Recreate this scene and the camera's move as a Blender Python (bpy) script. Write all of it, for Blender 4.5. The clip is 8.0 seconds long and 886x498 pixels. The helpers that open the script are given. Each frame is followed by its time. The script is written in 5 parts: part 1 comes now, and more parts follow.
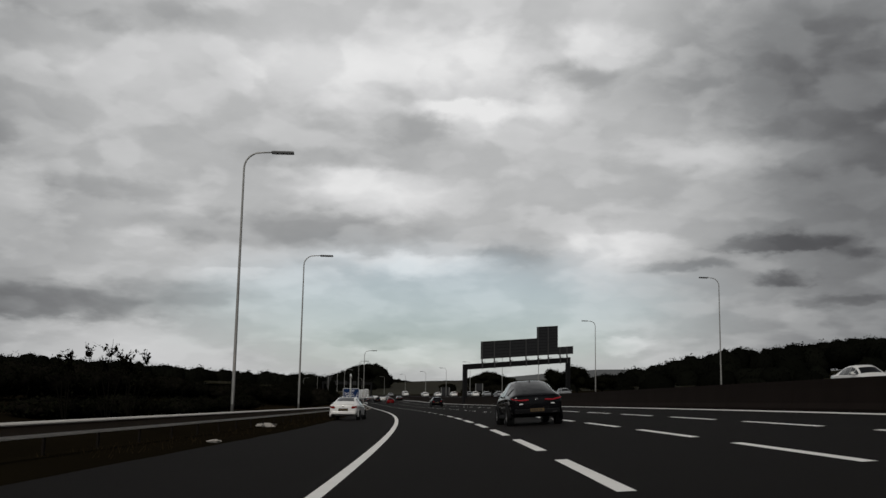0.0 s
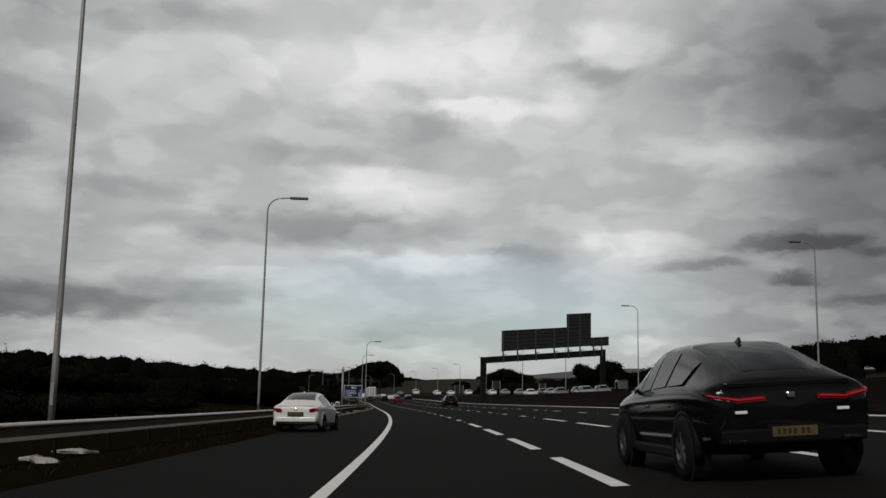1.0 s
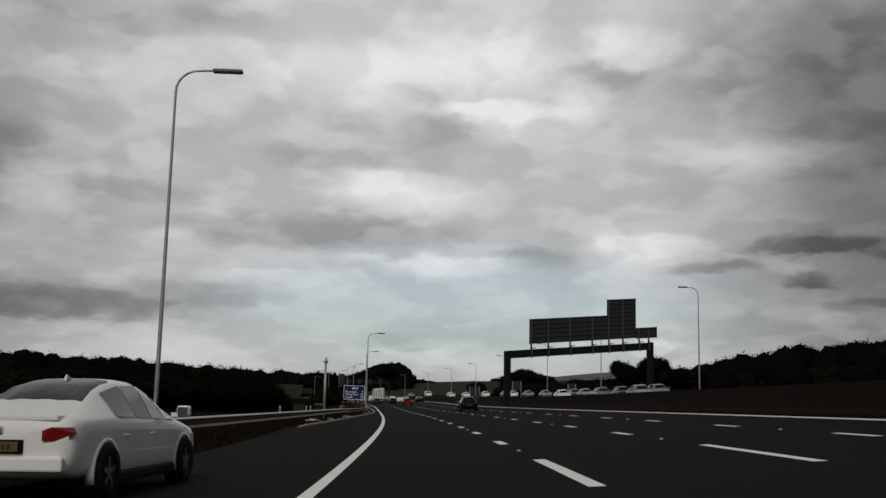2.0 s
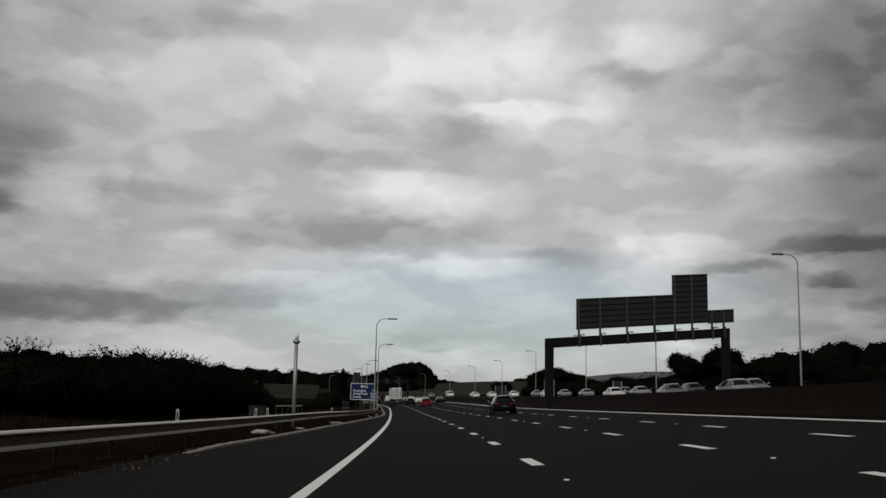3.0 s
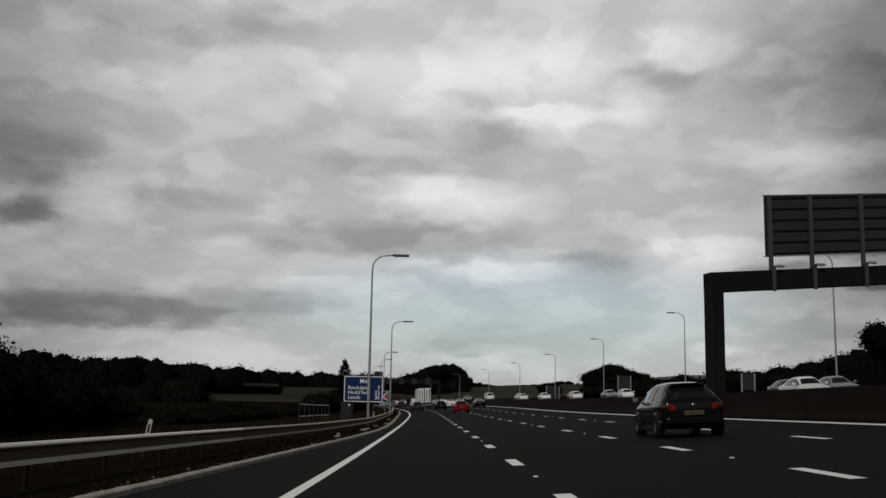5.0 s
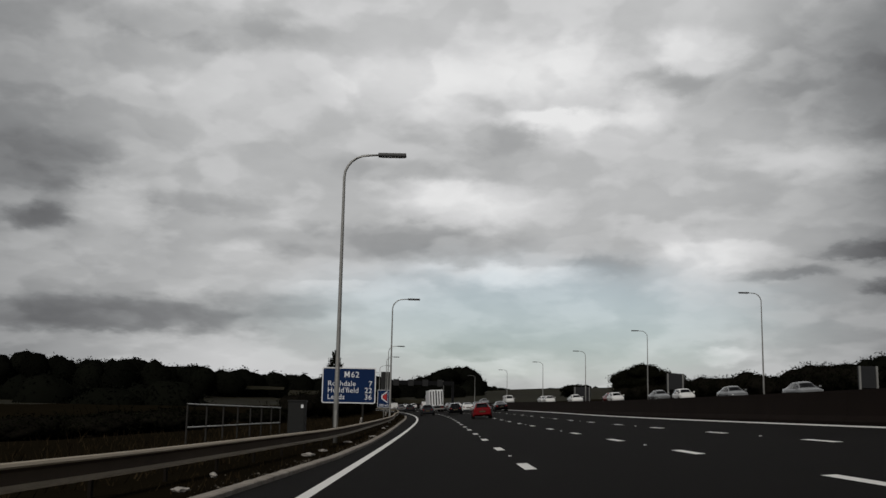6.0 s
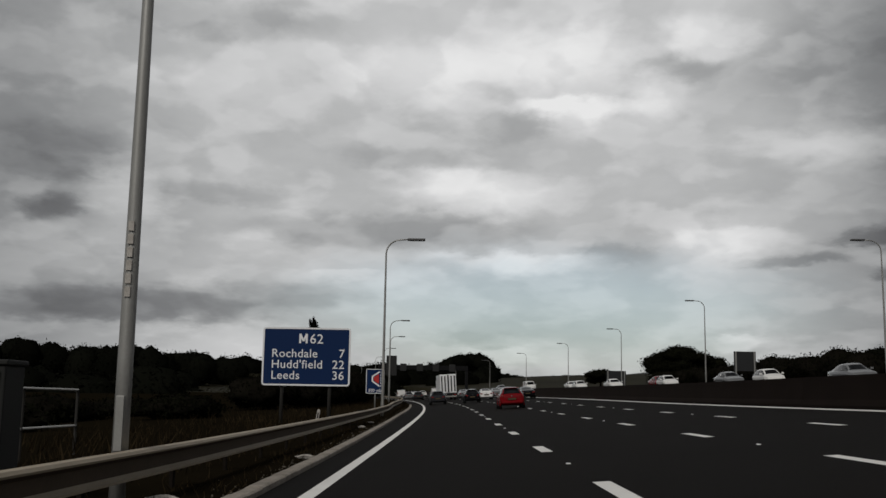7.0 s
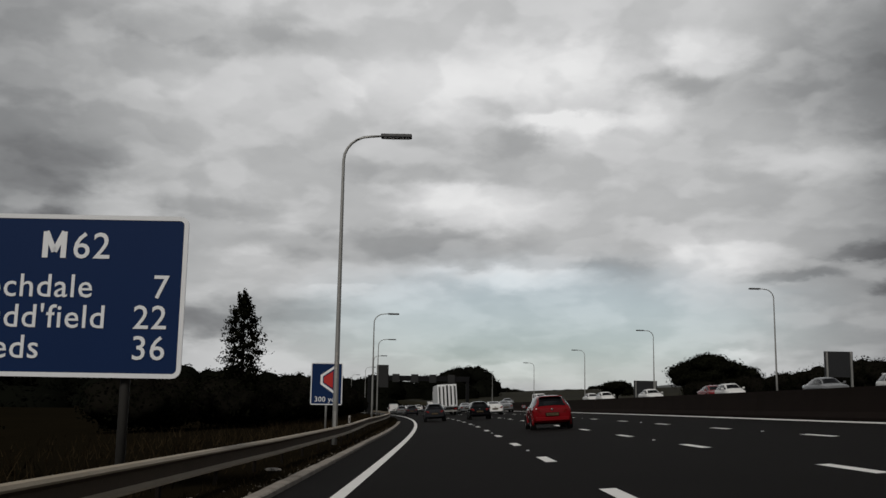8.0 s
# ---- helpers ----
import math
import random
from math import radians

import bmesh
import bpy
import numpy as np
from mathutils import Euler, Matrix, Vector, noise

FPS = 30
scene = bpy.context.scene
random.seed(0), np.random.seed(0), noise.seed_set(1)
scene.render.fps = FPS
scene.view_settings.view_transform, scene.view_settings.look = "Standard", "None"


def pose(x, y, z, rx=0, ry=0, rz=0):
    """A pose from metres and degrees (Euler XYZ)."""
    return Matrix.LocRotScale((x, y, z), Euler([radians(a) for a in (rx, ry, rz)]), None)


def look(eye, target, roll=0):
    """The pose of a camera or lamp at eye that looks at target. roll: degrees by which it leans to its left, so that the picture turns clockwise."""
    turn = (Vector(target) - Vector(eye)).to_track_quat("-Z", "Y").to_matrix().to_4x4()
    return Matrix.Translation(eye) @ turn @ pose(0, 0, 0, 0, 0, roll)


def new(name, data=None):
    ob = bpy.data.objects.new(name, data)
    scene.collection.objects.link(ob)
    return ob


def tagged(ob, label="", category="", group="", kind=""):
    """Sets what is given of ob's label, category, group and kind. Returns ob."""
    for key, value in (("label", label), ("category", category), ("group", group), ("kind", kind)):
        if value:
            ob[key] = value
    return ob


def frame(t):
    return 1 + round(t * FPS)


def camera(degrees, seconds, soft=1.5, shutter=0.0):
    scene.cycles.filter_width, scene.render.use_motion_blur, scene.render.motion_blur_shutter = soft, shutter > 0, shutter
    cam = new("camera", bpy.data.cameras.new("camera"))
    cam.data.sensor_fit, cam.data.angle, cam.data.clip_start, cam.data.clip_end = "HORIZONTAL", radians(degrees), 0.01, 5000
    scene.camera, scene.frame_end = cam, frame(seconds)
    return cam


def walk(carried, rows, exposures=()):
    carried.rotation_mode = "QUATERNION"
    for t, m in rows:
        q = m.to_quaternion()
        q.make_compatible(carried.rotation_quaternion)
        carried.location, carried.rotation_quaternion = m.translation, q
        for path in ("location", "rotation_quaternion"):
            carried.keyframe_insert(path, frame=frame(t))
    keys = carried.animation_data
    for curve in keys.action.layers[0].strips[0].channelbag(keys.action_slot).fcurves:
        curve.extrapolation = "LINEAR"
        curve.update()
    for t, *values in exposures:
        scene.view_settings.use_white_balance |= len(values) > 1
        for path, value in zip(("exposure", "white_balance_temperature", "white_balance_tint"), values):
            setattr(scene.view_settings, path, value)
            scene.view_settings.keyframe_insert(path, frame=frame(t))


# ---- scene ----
cam = camera(47.44, 8.0, soft=1.5)
PATH = [
    (0, pose(0.00, 0.00, 1.04, 98.76, 0, 0.09) @ pose(0, 0, 0, 0, 0, 1.02)),
    (0.5, pose(-0.11, 13.15, 1.09, 98.48, 0, 0.55) @ pose(0, 0, 0, 0, 0, 1.09)),
    (1, pose(-0.29, 26.29, 1.13, 98.68, 0, 0.81) @ pose(0, 0, 0, 0, 0, 1.19)),
    (1.75, pose(-0.70, 46.01, 1.16, 98.78, 0, 1.42) @ pose(0, 0, 0, 0, 0, 1.25)),
    (2.5, pose(-1.35, 65.72, 1.20, 98.88, 0, 2.02) @ pose(0, 0, 0, 0, 0, 1.30)),
    (3, pose(-1.93, 78.86, 1.22, 98.84, 0, 2.78) @ pose(0, 0, 0, 0, 0, 1.22)),
    (3.5, pose(-2.60, 91.99, 1.23, 99.32, 0, 2.88) @ pose(0, 0, 0, 0, 0, 1.09)),
    (4, pose(-3.35, 105.12, 1.24, 99.30, 0, 3.46) @ pose(0, 0, 0, 0, 0, 1.03)),
    (4.5, pose(-4.26, 118.24, 1.24, 98.99, 0, 4.28) @ pose(0, 0, 0, 0, 0, 1.08)),
    (5.25, pose(-5.84, 137.89, 1.25, 99.15, 0, 4.86) @ pose(0, 0, 0, 0, 0, 1.10)),
    (6, pose(-7.65, 157.55, 1.26, 99.30, 0, 5.43) @ pose(0, 0, 0, 0, 0, 1.12)),
    (6.5, pose(-8.95, 170.63, 1.27, 98.87, 0, 5.75) @ pose(0, 0, 0, 0, 0, 1.02)),
    (7, pose(-10.31, 183.71, 1.29, 98.63, 0, 6.04) @ pose(0, 0, 0, 0, 0, 0.94)),
    (7.5, pose(-11.71, 196.79, 1.33, 98.97, 0, 6.04) @ pose(0, 0, 0, 0, 0, 0.93)),
    (8, pose(-13.09, 209.87, 1.37, 99.47, 0, 5.91) @ pose(0, 0, 0, 0, 0, 0.93)),
]
walk(cam, PATH)

# ---- the road's line: its nearside edge line over y, curving left, banked up to the right ----
BANK = 0.0684
LINE = [-0.4985, -1.3893, -1.0966, 0.8407, 0.1006, -0.402]
RISE = [-0.0086, 0.1167]


def smooth(a, b, x):
    t = min(1.0, max(0.0, (x - a) / (b - a)))
    return t * t * (3 - 2 * t)


def line_x(y):
    """The nearside edge line's x at y."""
    if y < 0:
        return line_x(0.0)
    if y > 250:
        u, d = 0.75, y - 250
        slope = sum(k * c * 10 * u ** (k - 1) for k, c in enumerate(LINE) if k) / 200
        return line_x(250.0) + slope * d - d * d / 2700
    u = y / 200 - 0.5
    return sum(c * 10 * u ** k for k, c in enumerate(LINE))


def line_z(y):
    if y < 0:
        return line_z(0.0)
    if y > 250:
        d = y - 250
        return line_z(250.0) + 4.0 * (1 - math.exp(-d / 400))
    u = y / 200 - 0.5
    return RISE[0] * 10 * u * u + RISE[1] * 10 * u ** 3


def surface(lat):
    """Height of the paved cross-section at a distance right of the edge line."""
    if lat < 0:
        return 0.015 * lat
    return BANK * lat + 0.40 * smooth(16.2, 16.6, lat)


def at(s, lat, h=0.0, free=None):
    """A place s metres along the road, lat metres right of the edge line, h above the surface (or at the height free)."""
    dx = line_x(s + 0.5) - line_x(s - 0.5)
    n = math.sqrt(1 + dx * dx)
    z = line_z(s) + surface(lat) + h if free is None else free
    return Vector((line_x(s) + lat / n, s - lat * dx / n, z))


def heading(s):
    """Degrees by which the road has turned left at s."""
    return -math.degrees(math.atan(line_x(s + 0.5) - line_x(s - 0.5)))


def along(table, s):
    """Straight steps through (s, value) pairs."""
    if s <= table[0][0]:
        return table[0][1]
    for (a, va), (b, vb) in zip(table, table[1:]):
        if s <= b:
            return va + (vb - va) * (s - a) / (b - a)
    return table[-1][1]


RAIL = [(-60, -6.6), (20, -6.3), (60, -5.5), (100, -4.9), (125, -4.25), (132, -4.1), (150, -3.55), (170, -2.65), (182, -2.12), (190, -1.75), (197, -1.7), (210, -1.8), (225, -1.92), (245, -1.9), (262, -2.3), (600, -2.4)]
KERB = [(104, -4.0), (114, -3.5), (124, -3.1), (135, -2.75), (144, -2.3), (160, -1.6), (172, -1.05), (184, -0.62), (196, -0.55), (208, -0.65), (226, -0.88), (247, -1.15), (600, -1.3)]
RAIL_TOP = [(-60, 0.76), (140, 0.76), (172, 0.64), (230, 0.64), (260, 0.74), (600, 0.74)]


# ---- world and light: an overcast sky with broken layers of cloud ----
def sky_world():
    w = bpy.data.worlds.new("overcast_sky")
    scene.world = w
    w.use_nodes = True
    nt = w.node_tree
    nt.nodes.clear()
    N, L = nt.nodes.new, nt.links.new

    def sock(node, i, v):
        if isinstance(v, (int, float)):
            node.inputs[i].default_value = v
        else:
            L(v, node.inputs[i])

    def math_(op, a, b=0.0, c=None, clamp=False):
        n = N("ShaderNodeMath")
        n.operation, n.use_clamp = op, clamp
        sock(n, 0, a), sock(n, 1, b)
        if c is not None:
            sock(n, 2, c)
        return n.outputs[0]

    def noise_(vec, scale, detail, rough, dist=0.0):
        n = N("ShaderNodeTexNoise")
        L(vec, n.inputs["Vector"])
        n.inputs["Scale"].default_value, n.inputs["Detail"].default_value = scale, detail
        n.inputs["Roughness"].default_value, n.inputs["Distortion"].default_value = rough, dist
        return n.outputs["Fac"]

    co = N("ShaderNodeTexCoord")
    sep = N("ShaderNodeSeparateXYZ")
    L(co.outputs["Generated"], sep.inputs[0])
    x, y, z = sep.outputs
    az = math_("MULTIPLY", math_("ARCTAN2", x, y), 57.2958)
    el = math_("MULTIPLY", math_("ARCSINE", z), 57.2958)
    # clouds lie about half as high as they are wide, flatter towards the horizon
    comb = N("ShaderNodeCombineXYZ")
    L(math_("MULTIPLY", az, 0.048), comb.inputs[0])
    L(math_("MULTIPLY", math_("POWER", math_("MAXIMUM", el, 0.0), 0.72), 0.27), comb.inputs[1])
    flat = comb.outputs[0]
    n1 = noise_(flat, 1.7, 4, 0.48)
    n2 = noise_(flat, 5.5, 4, 0.5, 0.2)
    n3 = noise_(flat, 0.8, 2, 0.5)
    n4 = noise_(flat, 14.0, 4, 0.5, 0.1)
    puff = N("ShaderNodeMapRange")
    puff.interpolation_type = "SMOOTHSTEP"
    L(noise_(flat, 3.0, 5, 0.5, 0.15), puff.inputs[0])
    puff.inputs[1].default_value, puff.inputs[2].default_value = 0.46, 0.55
    small_puff = N("ShaderNodeMapRange")
    small_puff.interpolation_type = "SMOOTHSTEP"
    L(noise_(flat, 6.0, 4, 0.45, 0.1), small_puff.inputs[0])
    small_puff.inputs[1].default_value, small_puff.inputs[2].default_value = 0.48, 0.57
    warp = N("ShaderNodeTexNoise")
    L(flat, warp.inputs["Vector"])
    warp.inputs["Scale"].default_value, warp.inputs["Detail"].default_value = 6.0, 6
    warp.inputs["Roughness"].default_value = 0.58
    wsep = N("ShaderNodeSeparateColor")
    L(warp.outputs["Color"], wsep.inputs[0])
    waz = math_("ADD", az, math_("MULTIPLY", math_("SUBTRACT", wsep.outputs[0], 0.5), 4.4))
    wel = math_("ADD", el, math_("MULTIPLY", math_("SUBTRACT", wsep.outputs[1], 0.5), 2.1))

    def cloud(a, e, ra, up, down, gain):
        """A bank of cloud at azimuth a, elevation e, with its own half width and its half heights above and below."""
        da = math_("DIVIDE", math_("SUBTRACT", waz, a), ra)
        de = math_("SUBTRACT", wel, e)
        de = math_("MAXIMUM", math_("DIVIDE", de, up), math_("DIVIDE", de, -down))
        d = math_("MULTIPLY_ADD", da, da, math_("MULTIPLY", de, de))
        return math_("MULTIPLY", math_("EXPONENT", math_("MULTIPLY", math_("POWER", d, 2.1), -0.85)), gain)

    total = math_("MULTIPLY", math_("SUBTRACT", puff.outputs[0], 0.5), 0.055)
    total = math_("MULTIPLY_ADD", math_("SUBTRACT", small_puff.outputs[0], 0.5), 0.028, total)
    for n, g in ((n1, 0.12), (n2, 0.09), (n3, 0.04), (n4, 0.035)):
        total = math_("MULTIPLY_ADD", math_("SUBTRACT", n, 0.5), g, total)
    for spec in HIGH_CLOUD + UPPER_CLOUD + LOWER_CLOUD + LOW_CLOUD:
        total = math_("ADD", total, cloud(*spec))
    # darker to both sides, vignette included; the unseen zenith is dimmed to darken the ground
    right = math_("MULTIPLY", math_("MINIMUM", math_("MAXIMUM", math_("SUBTRACT", az, 10.0), 0.0), 14.0), -0.0196)
    left = math_("MULTIPLY", math_("MINIMUM", math_("MAXIMUM", math_("SUBTRACT", -18.0, az), 0.0), 12.0), -0.0172)
    lift = math_("MULTIPLY", math_("MINIMUM", math_("MAXIMUM", math_("SUBTRACT", el, 14.0), 0.0), 8.0), 0.0074)
    high = math_("MULTIPLY", math_("MAXIMUM", math_("SUBTRACT", el, 23.0), 0.0), -0.011)
    high = math_("MAXIMUM", high, -0.42)
    tone = SKY_TONE
    for term in (right, left, lift, high):
        tone = math_("ADD", term, tone)
    tone = math_("ADD", tone, total)
    tone = math_("MAXIMUM", math_("MINIMUM", tone, 0.985), 0.11)
    ramp = N("ShaderNodeValToRGB")
    L(tone, ramp.inputs[0])
    e = ramp.color_ramp.elements
    e[0].position, e[0].color = 0.0, (0.022, 0.023, 0.025, 1)
    e[1].position, e[1].color = 1.0, (0.815, 0.815, 0.815, 1)
    for p, c in ((0.3, (0.097, 0.098, 0.103)), (0.5, (0.228, 0.233, 0.238)), (0.7, (0.445, 0.450, 0.452)), (0.85, (0.628, 0.630, 0.634))):
        k = e.new(p)
        k.color = (*c, 1)
    # the clear air behind the cloud, seen as a faint blue-green low down
    sky = N("ShaderNodeTexSky")
    sky.sky_type, sky.sun_disc = "NISHITA", False
    sky.sun_elevation, sky.sun_rotation = radians(41), radians(195)
    mix = N("ShaderNodeMix")
    mix.data_type = "RGBA"
    thin = math_("MULTIPLY", cloud(-0.5, 5.2, 13.0, 3.2, 3.2, 1.0), 0.30)
    L(thin, mix.inputs["Factor"])
    L(ramp.outputs[0], mix.inputs["A"])
    sky_dim = N("ShaderNodeVectorMath")
    sky_dim.operation = "MULTIPLY"
    L(sky.outputs[0], sky_dim.inputs[0])
    sky_dim.inputs[1].default_value = (0.092, 0.104, 0.101)
    L(sky_dim.outputs[0], mix.inputs["B"])
    bg = N("ShaderNodeBackground")
    L(mix.outputs["Result"], bg.inputs["Color"])
    bg.inputs["Strength"].default_value = SKY_STRENGTH
    out = N("ShaderNodeOutputWorld")
    L(bg.outputs[0], out.inputs["Surface"])


# banks of cloud: azimuth, elevation, half width, half height above and below in degrees, and how much lighter or darker
HIGH_CLOUD = [(-18.83, 20.78, 6.42, 1.28, 0.96, -0.12), (-26.44, 20.4, 8.03, 1.61, 1.61, -0.01), (9.2, 19.9, 2.6, 1.2, 0.9, 0.13), (-11.97, 19.82, 3.85, 1.28, 1.61, 0.02),
         (0.39, 19.52, 4.82, 1.61, 1.93, 0.15), (16.27, 19.29, 4.82, 3.21, 3.85, -0.09), (7.3, 18.5, 2.1, 0.8, 0.9, -0.12), (-7.6, 18.48, 3.85, 1.61, 1.93, 0.14),
         (-22.35, 17.7, 2.25, 0.9, 0.8, 0.06), (6.13, 17.54, 1.93, 0.8, 1.93, 0.14), (10.42, 17.5, 4.5, 0.8, 0.8, -0.03), (21.02, 17.05, 4.17, 6.42, 9.63, -0.12)]
UPPER_CLOUD = [(-0.75, 16.84, 1.93, 0.32, 0.48, 0.1), (1.5, 16.5, 2.0, 0.7, 1.6, 0.14), (2.6, 16.7, 2.6, 0.5, 0.7, 0.11), (-1.89, 15.45, 1.7, 1.0, 0.9, -0.09),
         (-16.25, 14.57, 2.57, 0.64, 0.64, -0.02), (13.4, 14.13, 4.82, 1.28, 0.96, 0.02), (17.66, 13.97, 4.82, 0.8, 1.28, 0.11), (-7.79, 13.68, 4.5, 0.77, 0.58, -0.08),
         (-27.49, 12.33, 3.53, 1.93, 0.96, -0.12), (-4.14, 12.07, 4.17, 1.28, 1.61, 0.19), (-18.87, 11.21, 3.53, 0.71, 0.64, -0.1), (-23.95, 10.88, 2.25, 1.45, 1.61, 0.13),
         (-27.85, 9.93, 1.45, 0.64, 0.64, -0.17)]
LOWER_CLOUD = [(-9.62, 9.53, 8.03, 0.96, 0.96, -0.13), (9.96, 9.29, 3.53, 0.48, 0.96, 0.1), (1.1, 9.09, 3.21, 0.58, 0.45, 0.01), (8.39, 9.04, 2.89, 1.28, 1.93, 0.08),
         (18.37, 8.74, 3.05, 0.6, 0.3, -0.20), (-16.88, 8.73, 1.61, 0.8, 0.8, 0.06), (22.15, 8.67, 1.28, 0.64, 0.64, -0.1), (3.51, 8.51, 1.77, 0.48, 0.8, -0.11),
         (-25.77, 8.31, 3.85, 0.96, 0.96, 0.05), (-2.12, 7.94, 4.82, 0.58, 0.8, 0.18), (17.18, 7.78, 1.93, 0.39, 0.39, 0.07), (13.38, 7.69, 2.5, 0.45, 0.35, -0.14),
         (-11.61, 7.03, 1.93, 0.22, 0.45, 0.09)]
LOW_CLOUD = [(18.79, 6.89, 1.45, 0.5, 0.36, -0.2), (-7.59, 6.54, 2.57, 0.64, 0.96, 0.07), (-15.8, 5.8, 4.82, 0.64, 0.8, -0.09), (21.89, 5.73, 1.93, 0.39, 0.32, -0.12),
         (18.25, 5.19, 2.25, 0.48, 0.64, 0.06), (-22.94, 4.7, 7.39, 1.2, 0.7, -0.22), (10.13, 4.11, 1.93, 0.26, 0.26, -0.06), (0.17, 3.97, 5.78, 1.12, 0.96, -0.06),
         (-12.58, 3.7, 6.42, 0.8, 0.96, 0), (-4.63, 3.67, 2.89, 0.39, 0.32, -0.06), (10.42, 3.43, 1.93, 0.48, 0.39, 0.12), (-2.69, 2.97, 1.93, 0.19, 0.45, 0.1),
         (-19.29, 2.87, 8.03, 0.96, 0.96, 0.02)]
SKY_TONE = 0.7407
SKY_STRENGTH = 1.0
sky_world()
sun = new("sun", bpy.data.lights.new("sun", "SUN"))
sun.data.energy, sun.data.angle, sun.data.color = 1.5, radians(18), (1.0, 0.96, 0.9)
sun.matrix_world = look((0, 0, 40), (12, 44, 0))


# ---- materials ----
def material(name, colour, rough=0.6, metal=0.0, second=None, scale=6.0, fine=60.0, bump=0.0, amount=0.5, gloss=0.0, island=0.0, spec=0.5, stretch=None):
    """A surface with wear at a coarse and a fine scale."""
    m = bpy.data.materials.new(name)
    m.use_nodes = True
    nt = m.node_tree
    b = nt.nodes["Principled BSDF"]
    N, L = nt.nodes.new, nt.links.new
    co = N("ShaderNodeTexCoord")
    vec = co.outputs["Object"]
    if stretch:
        mp = N("ShaderNodeMapping")
        mp.inputs["Scale"].default_value = stretch
        L(vec, mp.inputs[0])
        vec = mp.outputs[0]
    big, small = N("ShaderNodeTexNoise"), N("ShaderNodeTexNoise")
    for n, s, d in ((big, scale, 4), (small, fine, 3)):
        L(vec, n.inputs["Vector"])
        n.inputs["Scale"].default_value, n.inputs["Detail"].default_value = s, d
    mixf = N("ShaderNodeMix")
    mixf.inputs["Factor"].default_value = 0.4
    L(big.outputs["Fac"], mixf.inputs["A"]), L(small.outputs["Fac"], mixf.inputs["B"])
    rng = N("ShaderNodeMapRange")
    L(mixf.outputs["Result"], rng.inputs[0])
    rng.inputs[1].default_value, rng.inputs[2].default_value = 0.5 - 0.25 / max(amount, 0.05), 0.5 + 0.25 / max(amount, 0.05)
    mix = N("ShaderNodeMix")
    mix.data_type = "RGBA"
    L(rng.outputs[0], mix.inputs["Factor"])
    second = second or tuple(c * 0.6 for c in colour)
    mix.inputs["A"].default_value, mix.inputs["B"].default_value = (*second, 1), (*colour, 1)
    out = mix.outputs["Result"]
    if island:
        geo, hsv = N("ShaderNodeNewGeometry"), N("ShaderNodeHueSaturation")
        mr = N("ShaderNodeMapRange")
        L(geo.outputs["Random Per Island"], mr.inputs[0])
        mr.inputs[3].default_value, mr.inputs[4].default_value = 1 - island, 1 + island
        L(mr.outputs[0], hsv.inputs["Value"]), L(out, hsv.inputs["Color"])
        out = hsv.outputs[0]
    L(out, b.inputs["Base Color"])
    b.inputs["Roughness"].default_value, b.inputs["Metallic"].default_value = rough, metal
    b.inputs["Specular IOR Level"].default_value = spec
    b.inputs["Coat Weight"].default_value = gloss
    b.inputs["Coat Roughness"].default_value = 0.05
    if bump:
        bp = N("ShaderNodeBump")
        bp.inputs["Strength"].default_value, bp.inputs["Distance"].default_value = bump, 0.01
        L(small.outputs["Fac"], bp.inputs["Height"]), L(bp.outputs[0], b.inputs["Normal"])
    return m


def lamp_material(name, colour, strength):
    m = bpy.data.materials.new(name)
    m.use_nodes = True
    b = m.node_tree.nodes["Principled BSDF"]
    b.inputs["Base Color"].default_value = (*colour, 1)
    b.inputs["Roughness"].default_value = 0.15
    b.inputs["Emission Color"].default_value = (*colour, 1)
    b.inputs["Emission Strength"].default_value = strength
    return m


ASPHALT = material("asphalt", (0.0120, 0.0106, 0.0100), 0.95, second=(0.0060, 0.0054, 0.0051), scale=0.35, fine=90, bump=0.5, spec=0.05)
ASPHALT_RED = material("worn_asphalt", (0.0150, 0.0120, 0.0110), 0.95, second=(0.009, 0.0072, 0.0066), scale=0.5, fine=90, bump=0.5, spec=0.05)
PAINT = material("road_paint", (0.90, 0.885, 0.855), 0.6, second=(0.72, 0.71, 0.68), scale=1.5, fine=40, amount=0.7)
CONCRETE = material("weathered_concrete", (0.42, 0.375, 0.32), 0.9, second=(0.12, 0.10, 0.083), scale=2.2, fine=28, bump=0.5, amount=0.9)
BARRIER = material("dark_brown_concrete", (0.019, 0.0135, 0.0115), 0.92, second=(0.008, 0.006, 0.005), scale=0.7, fine=30, bump=0.3, spec=0.04)
GALV = material("galvanised_steel", (0.50, 0.49, 0.46), 0.45, 0.75, second=(0.30, 0.29, 0.27), scale=2.0, fine=25)
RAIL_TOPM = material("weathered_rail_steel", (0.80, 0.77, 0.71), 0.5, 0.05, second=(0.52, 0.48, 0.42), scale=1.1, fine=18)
# the rail's hollow face: its shade painted in as a darker brown
RAIL_SHADE = material("shaded_brown_rail_steel", (0.105, 0.080, 0.058), 0.8, 0.0, second=(0.045, 0.034, 0.025), scale=1.1, fine=18, spec=0.1)
# posts kept near-black: the shade below the beam is put into their colour
RAILPOST = material("shade_dark_post", (0.014, 0.0105, 0.008), 0.9, second=(0.006, 0.005, 0.004), spec=0.1)
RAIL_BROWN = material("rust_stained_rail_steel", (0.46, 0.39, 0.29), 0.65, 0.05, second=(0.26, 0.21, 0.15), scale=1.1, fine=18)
POSTM = material("dull_post_steel", (0.035, 0.033, 0.029), 0.8, 0.2, second=(0.016, 0.014, 0.012))
CABINETM = material("cabinet_paint", (0.024, 0.0245, 0.0235), 0.7, second=(0.013, 0.0135, 0.013), scale=2, spec=0.2)
